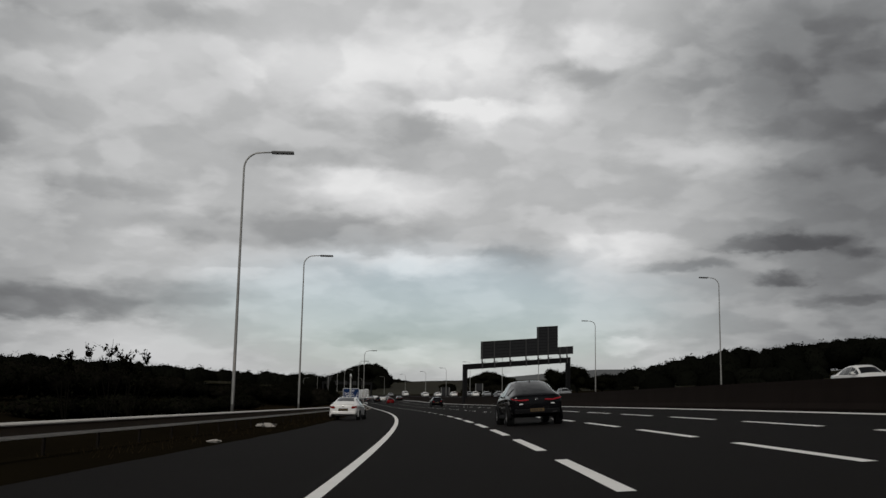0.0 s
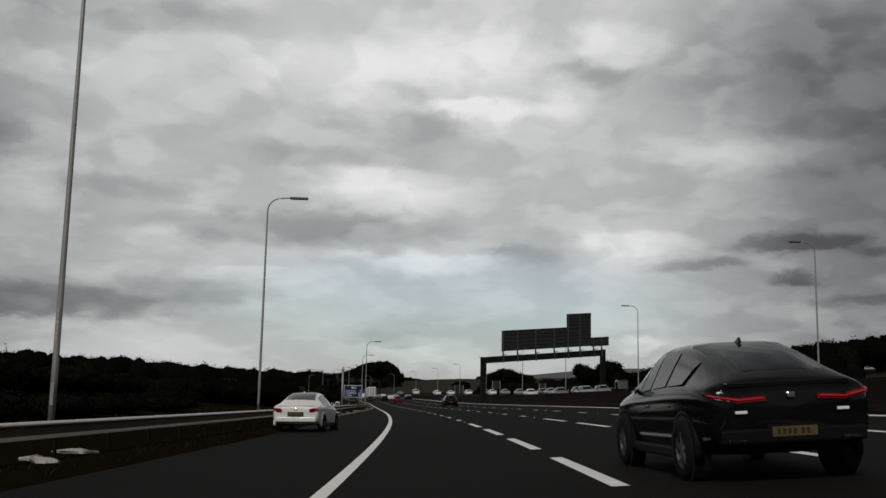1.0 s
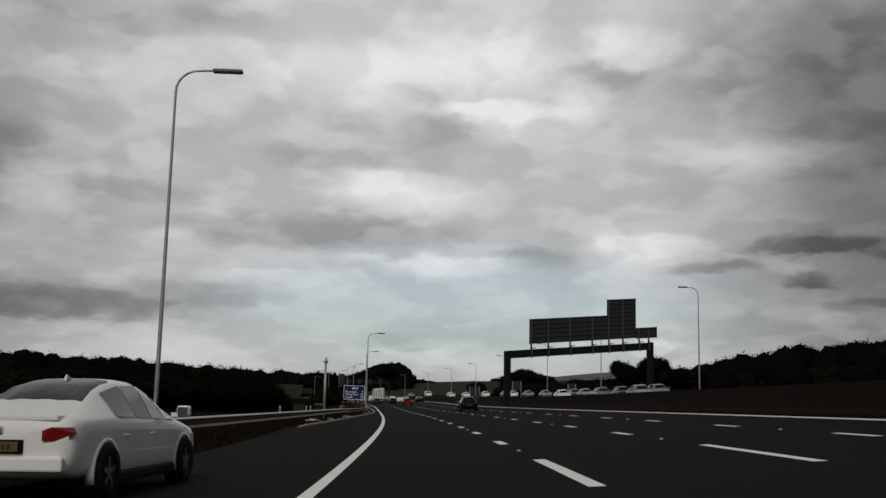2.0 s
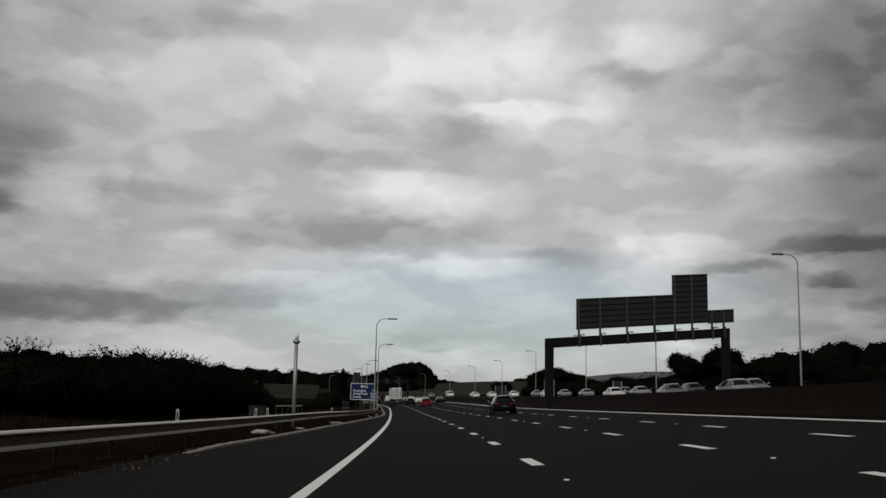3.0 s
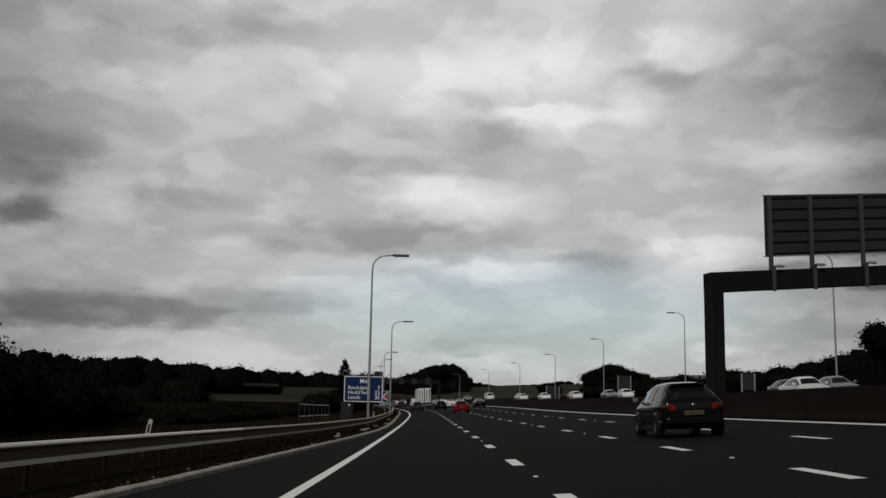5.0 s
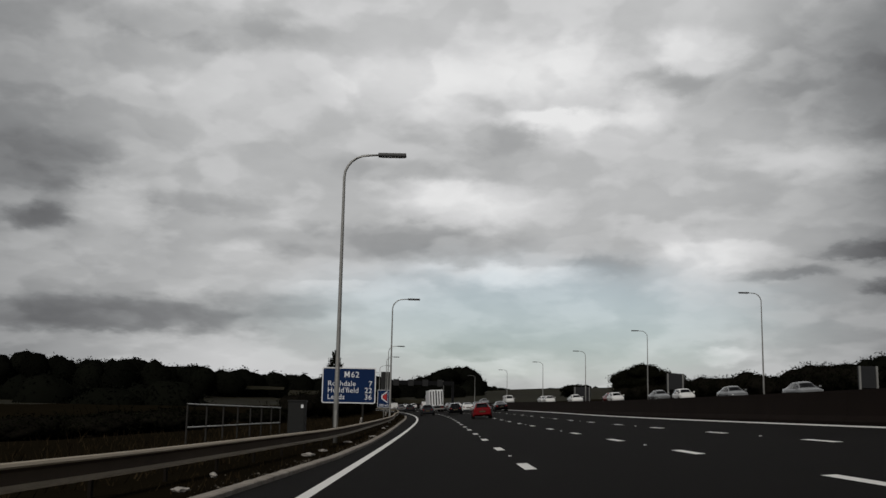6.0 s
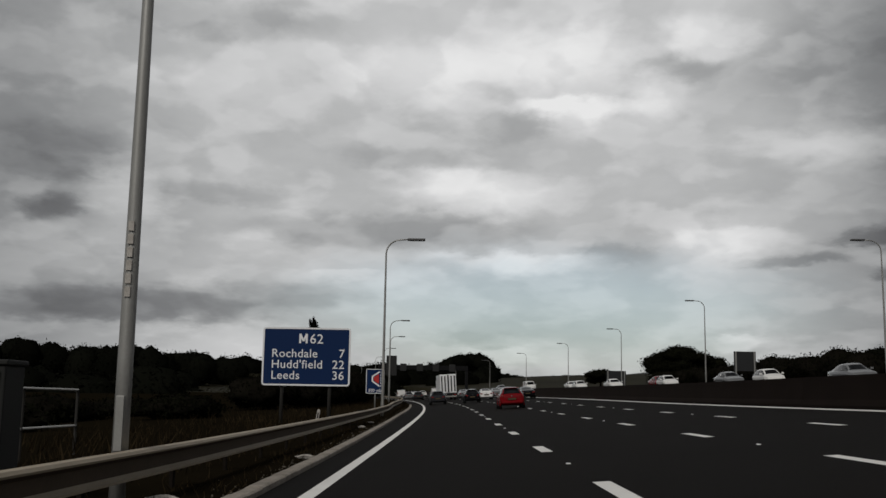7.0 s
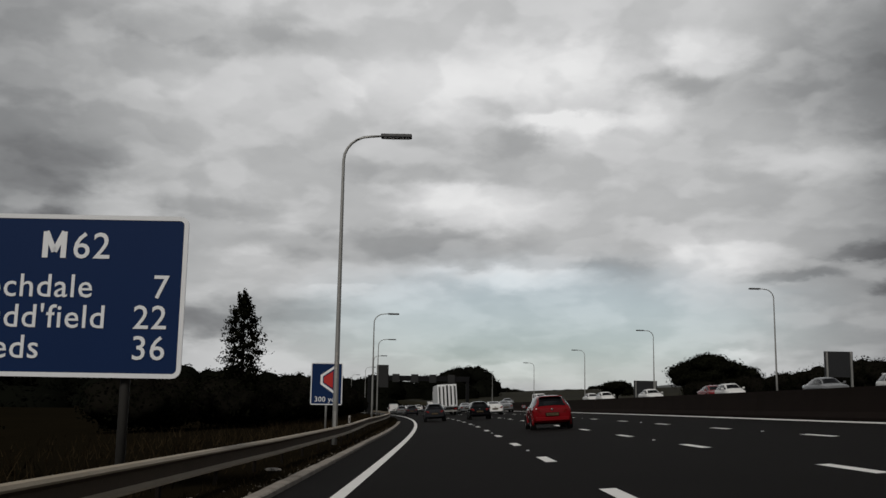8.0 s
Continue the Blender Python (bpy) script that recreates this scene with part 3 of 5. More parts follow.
# ---- sign gantry over the opposite carriageway, seen from behind ----
def build_gantry():
    a, b = Vector((4.05, 181.4, 0)), Vector((23.33, 188.67, 0))
    d = (b - a)
    length = Vector((d.x, d.y, 0)).length
    turn = math.degrees(math.atan2(d.y, d.x))
    root = thing("sign_gantry", "dark steel portal gantry carrying motorway signs, seen from behind", "sign gantry", Matrix.Translation((a.x, a.y, 0)) @ pose(0, 0, 0, 0, 0, turn))
    # in its own frame: x along the span, y away from the camera
    tilt = 0.092

    def zz(x, z):
        return z + tilt * x

    for x, z0 in ((0.0, 0.9), (length, surface(37) - 0.3)):
        bm = bmesh.new()
        box(bm, x - 0.36, x + 0.36, -0.36, 0.36, z0, zz(x, 8.05), 0.05)
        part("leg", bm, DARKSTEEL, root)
        bm = bmesh.new()
        box(bm, x - 0.6, x + 0.6, -0.6, 0.6, z0 - 0.15, z0 + 0.08, 0.02)
        part("base_plate", bm, DARKSTEEL, root)
    bm = bmesh.new()
    rows = [[(x, y, zz(x, z)) for y, z in ((-0.34, 7.22), (0.34, 7.22), (0.34, 8.2), (-0.34, 8.2))] for x in (-0.36, length + 0.36)]
    sweep(bm, rows)
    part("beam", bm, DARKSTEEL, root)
    x0, x1, x2, x3 = 3.0, 14.15, 18.5, 21.7

    def sign(x_a, x_b, z_a, z_b, posts):
        bm = bmesh.new()
        sweep(bm, [[(x, y, zz(x, z)) for y, z in ((-0.02, z_a), (0.03, z_a), (0.03, z_b), (-0.02, z_b))] for x in (x_a, x_b)])
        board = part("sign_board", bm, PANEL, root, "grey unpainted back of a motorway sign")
        n = max(2, int((z_b - z_a) / 0.5))
        for i in range(n):
            z = z_a + 0.12 + (z_b - z_a - 0.24) * i / (n - 1)
            bm = bmesh.new()
            sweep(bm, [[(x, y, zz(x, zc)) for y, zc in ((-0.08, z - 0.03), (-0.02, z - 0.03), (-0.02, z + 0.03), (-0.08, z + 0.03))] for x in (x_a + 0.05, x_b - 0.05)])
            part("stiffener", bm, DARKSTEEL, board)
        for px_ in posts:
            bm = bmesh.new()
            box(bm, px_ - 0.09, px_ + 0.09, -0.26, -0.085, zz(px_, 8.21), zz(px_, z_b), 0.01)
            box(bm, px_ - 0.09, px_ + 0.09, -0.44, -0.345, zz(px_, 7.12), zz(px_, 8.4), 0.01)
            box(bm, px_ - 0.09, px_ + 0.09, -0.44, -0.27, zz(px_, 8.24), zz(px_, 8.4))
            part("sign_post", bm, UPRIGHT, root, "grey steel upright behind the sign")
        for za, zb in ((z_a - 0.05, z_a), (z_b, z_b + 0.05)):
            bm = bmesh.new()
            sweep(bm, [[(x, y, zz(x, z)) for y, z in ((-0.05, za), (0.05, za), (0.05, zb), (-0.05, zb))] for x in (x_a - 0.05, x_b + 0.05)])
            part("edge_trim", bm, GALV, board)

    sign(x0, x1, 8.95, 12.05, (x0 + 0.2, x0 + 2.6, x0 + 5.7, x0 + 8.9))
    sign(x1 + 0.02, x2, 8.95, 14.15, (x1 + 0.2, (x1 + x2) / 2 + 0.1))
    sign(x2 + 0.02, x3, 8.85, 10.2, (x2 + 0.35, x2 + 1.8))
    # small junction pieces beside the uprights, just above the beam
    for x in (x0 + 0.35, x0 + 2.75, x0 + 5.85, x0 + 9.05, x1 + 0.35, x1 + 2.45, x2 + 0.5):
        bm = bmesh.new()
        box(bm, x - 0.12, x + 0.34, -0.62, -0.455, zz(x, 8.30), zz(x, 8.42), 0.03)
        part("junction_piece", bm, GALV, root, "small pale junction piece beside an upright")


build_gantry()


# ---- writing ----
def lettering(name, text, size, m, mat, parent, align="LEFT", depth=0.004):
    cu = bpy.data.curves.new(name, "FONT")
    cu.body, cu.size, cu.align_x, cu.extrude = text, size, align, depth
    cu.resolution_u = 3
    cu.space_character = 1.06
    cu.offset = size * 0.004
    tmp = bpy.data.objects.new(name, cu)
    dg = bpy.context.evaluated_depsgraph_get()
    scene.collection.objects.link(tmp)
    dg.update()
    me = bpy.data.meshes.new_from_object(tmp.evaluated_get(dg))
    me.transform(m)
    bpy.data.objects.remove(tmp)
    me.materials.clear()
    me.materials.append(mat)
    ob = new(name, me)
    ob.parent = parent
    return ob


def rounded_panel(bm, w, h, r, y0, y1, seg=5, cx=0.0, cz=0.0):
    pts = []
    for sx, sz, a0 in ((1, 1, 0), (-1, 1, 90), (-1, -1, 180), (1, -1, 270)):
        for k in range(seg + 1):
            a = radians(a0 + 90 * k / seg)
            pts.append((cx + sx * (w / 2 - r) + r * math.cos(a), cz + sz * (h / 2 - r) + r * math.sin(a)))
    sweep(bm, [[(x, y, z) for x, z in pts] for y in (y0, y1)])
    return bm


def frame_ring(bm, w, h, r, t, y0, y1, seg=5):
    """A flat rounded border of width t."""
    def loop(w_, h_, r_):
        pts = []
        for sx, sz, a0 in ((1, 1, 0), (-1, 1, 90), (-1, -1, 180), (1, -1, 270)):
            for k in range(seg + 1):
                a = radians(a0 + 90 * k / seg)
                pts.append((sx * (w_ / 2 - r_) + r_ * math.cos(a), sz * (h_ / 2 - r_) + r_ * math.sin(a)))
        return pts
    o, i = loop(w, h, r), loop(w - 2 * t, h - 2 * t, max(r - t, 0.01))
    rings = [[bm.verts.new((x, y, z)) for x, z in l] for l, y in ((o, y1), (o, y0), (i, y0), (i, y1))]
    n = len(o)
    for a, b in zip(rings, rings[1:]):
        for k in range(n):
            bm.faces.new((a[k], a[(k + 1) % n], b[(k + 1) % n], b[k]))
    return bm


def distance_sign():
    """The blue route sign, square to the road, its face towards the traffic (-y in its own frame)."""
    c = at(223.9, -3.95, free=3.0)
    root = thing("distance_sign", "blue motorway distance sign with white border and lettering on posts", "road sign", Matrix.Translation(c) @ pose(0, 0, 0, 0, 0, heading(223) + 1))
    w, h = 3.5, 2.3
    board = part("board", rounded_panel(bmesh.new(), w, h, 0.12, -0.02, 0.02), SIGNBLUE, root)
    part("border", frame_ring(bmesh.new(), w + 0.02, h + 0.02, 0.13, 0.065, -0.028, 0.0), SIGNWHITE, root, "white reflective border")

    def put(name, text, size, x, z, align="LEFT"):
        lettering(name, text, size, Matrix.Translation((x, -0.026, z)) @ pose(0, 0, 0, 90, 0, 0), SIGNWHITE, root, align)

    put("lettering", "62", 0.54, 0.11, 0.53)
    bm = bmesh.new()
    for a, b in (((-0.27, 0.0), (-0.27, 0.38)), ((-0.01, 0.0), (-0.01, 0.38)), ((-0.27, 0.38), (-0.14, 0.09)), ((-0.01, 0.38), (-0.14, 0.09))):
        d = (Vector(b) - Vector(a)).normalized()
        e = Vector((-d.y, d.x)) * 0.04
        q = [Vector(a) - e, Vector(a) + e, Vector(b) + e, Vector(b) - e]
        y = -0.030 + 0.001 * (a[0] != b[0])
        sweep(bm, [[(p.x, y + dy, p.y + 0.53) for p in q] for dy in (0.0, 0.005)])
    part("lettering", bm, SIGNWHITE, root)
    for i, (a, b) in enumerate((("Rochdale", "7"), ("Hudd'field", "22"), ("Leeds", "36"))):
        z = -0.03 - 0.435 * i
        put("lettering", a, 0.47, -1.40, z)
        put("lettering", b, 0.48, 1.53, z, "RIGHT")
    for x in (-0.95, 0.95):
        bm = bmesh.new()
        tube(bm, [(x, 0.13, -3.4), (x, 0.13, h / 2 - 0.1)], 0.07, 10)
        part("post", bm, POSTM, root, smooth_=True)
    bm = bmesh.new()
    for z in (-0.7, 0.0, 0.7):
        bm = bmesh.new()
        box(bm, -w / 2 + 0.1, w / 2 - 0.1, 0.021, 0.06, z - 0.03, z + 0.03)
        part("stiffener", bm, GALV, root)


distance_sign()


def emergency_sign():
    """A small blue sign with a red area in a white outline, ahead of the refuge."""
    c = at(246.5, -2.74, free=2.5)
    root = thing("refuge_sign", "small blue sign with red refuge symbol and white distance", "road sign", Matrix.Translation(c) @ pose(0, 0, 0, 0, 0, heading(246) + 1) @ Matrix.Scale(0.87, 4))
    w, h = 1.3, 1.72
    part("board", rounded_panel(bmesh.new(), w, h, 0.06, -0.015, 0.015), SIGNBLUE, root)
    part("border", frame_ring(bmesh.new(), w + 0.02, h + 0.02, 0.07, 0.04, -0.022, 0.0), SIGNWHITE, root)

    def poly(name, pts, y, mat):
        bm = bmesh.new()
        sweep(bm, [[(x, yy, z) for x, z in pts] for yy in (y, y + 0.006)])
        part(name, bm, mat, root)

    poly("symbol_outline", [(0.30, 0.74), (-0.26, 0.36), (-0.26, -0.02), (0.30, -0.40), (0.30, -0.28), (-0.16, 0.03), (-0.16, 0.31), (0.30, 0.62)], -0.022, SIGNWHITE)
    poly("symbol_area", [(0.26, 0.52), (-0.12, 0.28), (-0.12, 0.06), (0.26, -0.18)], -0.020, SIGNRED)
    for k in range(6):
        bm = bmesh.new()
        box(bm, 0.36, 0.41, -0.022, -0.016, -0.38 + 0.19 * k, -0.27 + 0.19 * k)
        part("symbol_dash", bm, SIGNWHITE, root)
    lettering("lettering", "300 yds", 0.30, Matrix.Translation((0, -0.02, -0.74)) @ pose(0, 0, 0, 90, 0, 0), SIGNWHITE, root, "CENTER")
    part("post", tube(bmesh.new(), [(0, 0.06, -2.6), (0, 0.06, h / 2 - 0.1)], 0.045, 10), POLEM, root, smooth_=True)


emergency_sign()


# ---- foliage ----
class Growth:
    """Leaves, twigs and dense cores gathered as plain corner and face lists, then linked as one mesh."""

    def __init__(self):
        self.places, self.faces, self.count = [], [], 0

    def add(self, places, faces):
        self.places.append(np.asarray(places, float))
        self.faces.append(np.asarray(faces, int) + self.count)
        self.count += len(places)

    def link(self, name, mat, parent=None, label=""):
        me = bpy.data.meshes.new(name)
        me.from_pydata(np.concatenate(self.places).tolist(), [], [f for block in self.faces for f in block.tolist()])
        me.materials.append(mat)
        me.polygons.foreach_set("use_smooth", [True] * len(me.polygons))
        ob = new(name, me)
        ob.parent = parent
        if label:
            tagged(ob, label)
        return ob


def ball(subdivisions):
    bm = bmesh.new()
    bmesh.ops.create_icosphere(bm, subdivisions=subdivisions, radius=1.0)
    bm.verts.index_update()
    out = np.array([v.co for v in bm.verts]), np.array([[v.index for v in f.verts] for f in bm.faces])
    bm.free()
    return out


BALLS = {1: ball(1), 2: ball(2), 3: ball(3)}


def lumps(d, c):
    """An uneven outline over directions d, different at each place c."""
    k = d @ np.array([[2.1, 3.7, -5.2], [-3.3, 2.2, 4.4], [2.7, -4.1, 3.9]]) + c * 0.9
    return 1 + 0.10 * np.sin(k[:, 0]) + 0.08 * np.sin(k[:, 1] * 1.3 + 1) + 0.06 * np.sin(k[:, 2] * 2.1) + 0.03 * np.sin(k[:, 0] * 4.3 + k[:, 1] * 3.1)


def leaves(store, centre, radii, count, size, rng, hollow=0.74, outer=0.98):
    """Small leaf sprays scattered through the outer part of an uneven mass."""
    r = np.random.RandomState(rng.randrange(1 << 30))
    c = np.array(centre, float)
    d = r.normal(size=(count, 3))
    d /= np.linalg.norm(d, axis=1)[:, None]
    k = (hollow + (outer - hollow) * r.uniform(size=count) ** 1.4) * lumps(d, c)
    p = c + d * np.array(radii) * k[:, None]
    n = d + r.uniform(-1, 1, (count, 3)) * 0.9
    n /= np.linalg.norm(n, axis=1)[:, None]
    u = np.cross(n, r.normal(size=(count, 3)))
    u /= np.linalg.norm(u, axis=1)[:, None] + 1e-9
    v = np.cross(n, u)
    a = (size * r.uniform(0.6, 1.3, count))[:, None]
    b = a * r.uniform(0.35, 0.6, (count, 1))
    w = r.uniform(-0.3, 0.3, (count, 1)) * b
    q = np.stack([p - u * a, p - u * a * 0.2 - v * b, p + u * a + v * w, p - u * a * 0.1 + v * b], 1)
    store.add(q.reshape(-1, 3), np.arange(count * 4).reshape(-1, 4))


def core(store, centre, radii, rng, subdivisions=3, fill=0.78):
    """The dense twiggy inside of a bush, uneven."""
    d, faces = BALLS[subdivisions]
    r = np.random.RandomState(rng.randrange(1 << 30))
    c = np.array(centre, float)
    k = fill * lumps(d, c) * (1 + 0.04 * r.uniform(-1, 1, len(d)))
    store.add(c + d * np.array(radii) * k[:, None], faces)


def sprays(wood, green, centre, radii, count, length, leaf, rng):
    """Leafy shoots that stand out of the top and lean over, thinning to the tip."""
    c = Vector(centre)
    for _ in range(count):
        a, q = rng.uniform(0, 6.28), rng.uniform(0.1, 0.9)
        n = Vector((math.cos(a) * q, math.sin(a) * q, math.sqrt(1 - q * q)))
        p = c + Vector((n.x * radii[0], n.y * radii[1], n.z * radii[2])) * 0.72
        d = Vector((n.x * 0.5 + rng.uniform(-0.4, 0.4), n.y * 0.5 + rng.uniform(-0.4, 0.4), 1)).normalized()
        size = length * rng.uniform(0.4, 1.2)
        bend = Vector((rng.uniform(-0.5, 0.5), rng.uniform(-0.5, 0.5), -0.15))
        spots = [p + d * (size * t) + bend * (size * t * t) for t in (0.0, 0.35, 0.7, 1.0)]
        rows = []
        for sp, w in zip(spots, (0.018, 0.014, 0.009, 0.003)):
            rows += [sp + Vector((w, 0, 0)), sp + Vector((-w * 0.5, w, 0)), sp + Vector((-w * 0.5, -w, 0))]
        wood.add(rows, [[3 * i + k, 3 * i + (k + 1) % 3, 3 * i + 3 + (k + 1) % 3, 3 * i + 3 + k] for i in range(3) for k in range(3)])
        for i in range(3):
            n_ = 5 - i
            for k in range(n_):
                t = k / n_
                leaves(green, spots[i].lerp(spots[i + 1], t), (0.05, 0.05, 0.05), 1, leaf * rng.uniform(0.7, 1.2), rng, 0.8, 1.6)


def ground_z(s, lat):
    return line_z(min(s, 700)) + bank_height(s, lat)


def bush(s, lat, width, depth, height, seed, label, leaf=0.12, count=900, shoots=0, group=""):
    rng = random.Random(seed)
    p = at(s, lat, free=ground_z(s, lat))
    root = thing("bush", label, "bush", Matrix.Translation(p), group)
    bm, bl = Growth(), Growth()
    n = max(2, int(width / 1.6))
    for i in range(n):
        y = (i + 0.5) / n * width - width / 2
        h = height * rng.uniform(0.78, 1.08)
        c, r = (rng.uniform(-0.3, 0.3), y, h * 0.5), (depth / 2, width / n * 0.95, h * 0.56)
        core(bm, c, r, rng)
        leaves(bl, c, r, count // n, leaf, rng)
        if shoots:
            sprays(bm, bl, c, r, shoots // n + 1, 1.0, leaf * 0.8, rng)
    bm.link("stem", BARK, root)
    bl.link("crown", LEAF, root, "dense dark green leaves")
    return root


# the overgrown hedge along the left verge: low at first, then tall and close to the fence
hedge_rng = random.Random(11)
TOPS = [(-30, 1.9), (58, 2.0), (75, 2.0), (90, 1.7), (100, 1.5), (112, 1.9), (124, 2.55), (134, 3.05), (150, 3.1), (162, 2.9), (169, 2.6), (174, 1.6), (178, 0.9)]
HEDGE = [(-30, -20.5), (92, -20.0), (118, -12.0), (150, -11.6), (180, -13.0)]
s_ = -24.0
while s_ < 174:
    w_ = hedge_rng.uniform(6.0, 8.5) * (0.7 if s_ > 105 else 1.0)
    c_ = s_ + w_ / 2
    bush(c_, along(HEDGE, c_) + hedge_rng.uniform(-0.5, 0.5), w_, 4.0, along(TOPS, c_) * hedge_rng.uniform(0.94, 1.06), int(s_ * 7) + 900,
         "dense overgrown dark green roadside hedge with ragged top", 0.085, 5200, 60 if s_ > 105 else 8, "hedge along the verge")
    s_ += w_ * 0.9
# low scrub on the bank
for k in range(9):
    s_ = 36 + k * 7.4 + hedge_rng.uniform(-2, 2)
    bush(s_, -13.0 + hedge_rng.uniform(-1.5, 1.5), hedge_rng.uniform(4, 7), 2.6, hedge_rng.uniform(0.7, 1.1), 300 + k, "low dark scrub on the grass bank", 0.085, 2600, 2, "scrub on the bank")
for k in range(26):
    s_ = 182 + hedge_rng.uniform(0, 66)
    bush(s_, hedge_rng.uniform(-34, -9), hedge_rng.uniform(4, 8), 3.4, hedge_rng.uniform(0.7, 1.3), 1300 + k, "low dark scrub in the hollow behind the verge", 0.09, 2800, 3, "scrub on the bank")


def sapling(s, lat, height, seed):
    """A thin bare young tree with a few leaves left on its shoots."""
    rng = random.Random(seed)
    root = thing("sapling", "thin young tree with sparse leaves on the bank", "tree", Matrix.Translation(at(s, lat, free=ground_z(s, lat))), "saplings on the bank")
    wood, green = Growth(), Growth()
    for k in range(5):
        lean = Vector((rng.uniform(-0.35, 0.35), rng.uniform(-0.35, 0.35), 1))
        low, top = Vector((0, 0, -0.1)), lean * (height * rng.uniform(0.7, 1.0))
        rows = []
        for t, w in ((0, 0.025), (0.5, 0.016), (1, 0.005)):
            p = low.lerp(top, t) + Vector((0.08 * math.sin(t * 5 + k), 0.08 * math.cos(t * 4 + k), 0)) * t
            rows += [p + Vector((w, 0, 0)), p + Vector((-w * 0.5, w, 0)), p + Vector((-w * 0.5, -w, 0))]
        wood.add(rows, [[3 * i + j, 3 * i + (j + 1) % 3, 3 * i + 3 + (j + 1) % 3, 3 * i + 3 + j] for i in range(2) for j in range(3)])
        sprays(wood, green, top * 0.8, (0.12, 0.12, 0.1), 4, 0.5, 0.07, rng)
    wood.link("stem", BARK, root)
    green.link("crown", LEAF, root, "sparse dark leaves")


for k, (s_, l_, h_) in enumerate(((30.0, -8.0, 2.65), (28.6, -8.7, 2.35), (32.6, -8.1, 2.45))):
    sapling(s_, l_, h_, 60 + k)
# the tall hedge beyond the opposite carriageway
s_ = 232.0
k = 0
while s_ < 352:
    w_ = hedge_rng.uniform(9, 13)
    top_ = 7.15 + hedge_rng.uniform(-0.25, 0.25) - 1.3 * (1 - smooth(232, 256, s_))
    bush(s_ + w_ / 2, 43 + hedge_rng.uniform(-1.5, 1.5), w_, 5.5, (top_ - ground_z(s_ + w_ / 2, 43)) / 1.04, 1500 + k, "tall dark hedge of mixed trees beyond the opposite carriageway", 0.13, 6000, 10, "hedge beyond the opposite carriageway")
    s_ += w_ * 0.82
    k += 1
# bushes past the distance sign
for k, (s_, l_, w_, h_) in enumerate(((252, -10.5, 7, 2.6), (259, -8.6, 6, 2.3), (266, -9, 7, 2.9), (274, -8, 7, 2.8), (283, -7.5, 8, 3.0), (293, -7.5, 8, 3.2), (304, -7.5, 9, 3.3), (316, -8, 10, 3.4), (330, -8, 12, 3.6), (346, -8, 14, 3.8), (365, -9, 16, 4.2))):
    bush(s_, l_, w_, 4.0, h_, 700 + k, "thick dark green bushes beside the motorway", 0.095, 4200, 8, "bushes past the sign")


def poplar(s, lat, height, width, seed):
    rng = random.Random(seed)
    root = thing("conical_tree", "slim upright dark evergreen tree behind the verge", "tree", Matrix.Translation(at(s, lat, free=ground_z(s, lat))))
    bm = bmesh.new()
    tube(bm, [(0, 0, -0.3), (0.05, 0, height * 0.4), (0, 0.03, height * 0.93)], [0.14, 0.09, 0.02], 8)
    for k in range(26):
        z = height * (0.12 + 0.8 * k / 26)
        a, r = k * 2.4, width / 2 * (1 - k / 30)
        tube(bm, [(0, 0, z), (math.cos(a) * r * 0.6, math.sin(a) * r * 0.6, z + r * 0.7), (math.cos(a) * r, math.sin(a) * r, z + r * 1.4)], [0.03, 0.02, 0.008], 5)
    part("trunk", bm, BARK, root)
    bl = Growth()
    for k in range(54):
        t = k / 53
        z = height * (0.06 + 0.90 * t)
        r = width / 2 * (0.8 + 0.25 * math.sin(t * 3.1)) * (1 - 0.9 * smooth(0.68, 1.08, t)) * rng.uniform(0.75, 1.15)
        a = k * 2.4
        q = rng.uniform(0.35, 0.75)
        leaves(bl, (math.cos(a) * r * q, math.sin(a) * r * q, z), (r * 0.6 + 0.05, r * 0.6 + 0.05, height * rng.uniform(0.04, 0.075)), 190, 0.085, rng, 0.1, 1.0)
    for k in range(4):
        a = k * 1.7
        leaves(bl, (math.cos(a) * 0.25, math.sin(a) * 0.25, height * rng.uniform(0.84, 0.99)), (0.10, 0.10, 0.35), 90, 0.08, rng, 0.1, 1.0)
    bl.link("crown", LEAF, root, "dense dark foliage in upright sprays")


poplar(259, -8.3, 6.65, 2.1, 5)


def tree(s, lat, height, width, seed, label, leaf=0.3, count=2600, flat=1.0):
    """A round field tree: trunk, limbs and a crown of clumps."""
    rng = random.Random(seed)
    root = thing("tree", label, "tree", Matrix.Translation(at(s, lat, free=ground_z(s, lat))), "trees beyond the opposite carriageway")
    bm, bl = bmesh.new(), Growth()
    tube(bm, [(0, 0, -0.5), (0.1, 0.05, height * 0.25), (0, 0, height * 0.5)], [0.3, 0.24, 0.14], 8)
    n = 16
    for k in range(n):
        a, e = k * 2.4, rng.uniform(-0.5, 1.0)
        d = Vector((math.cos(a) * math.cos(e), math.sin(a) * math.cos(e), math.sin(e)))
        c = Vector((0, 0, height * 0.52)) + Vector((d.x * width * 0.30, d.y * width * 0.30, d.z * height * 0.27))
        r = (width * rng.uniform(0.2, 0.3), width * rng.uniform(0.2, 0.3), height * rng.uniform(0.16, 0.24))
        tube(bm, [(0, 0, height * 0.28), Vector((0, 0, height * 0.3)).lerp(c, 0.55), c], [0.13, 0.08, 0.03], 5)
        core(bl, c, r, rng, 2, 0.66)
        leaves(bl, c, r, count // n, leaf, rng, 0.6, 0.95)
    part("trunk", bm, BARK, root)
    bl.link("crown", LEAF, root, "rounded dark green crown")
    return root


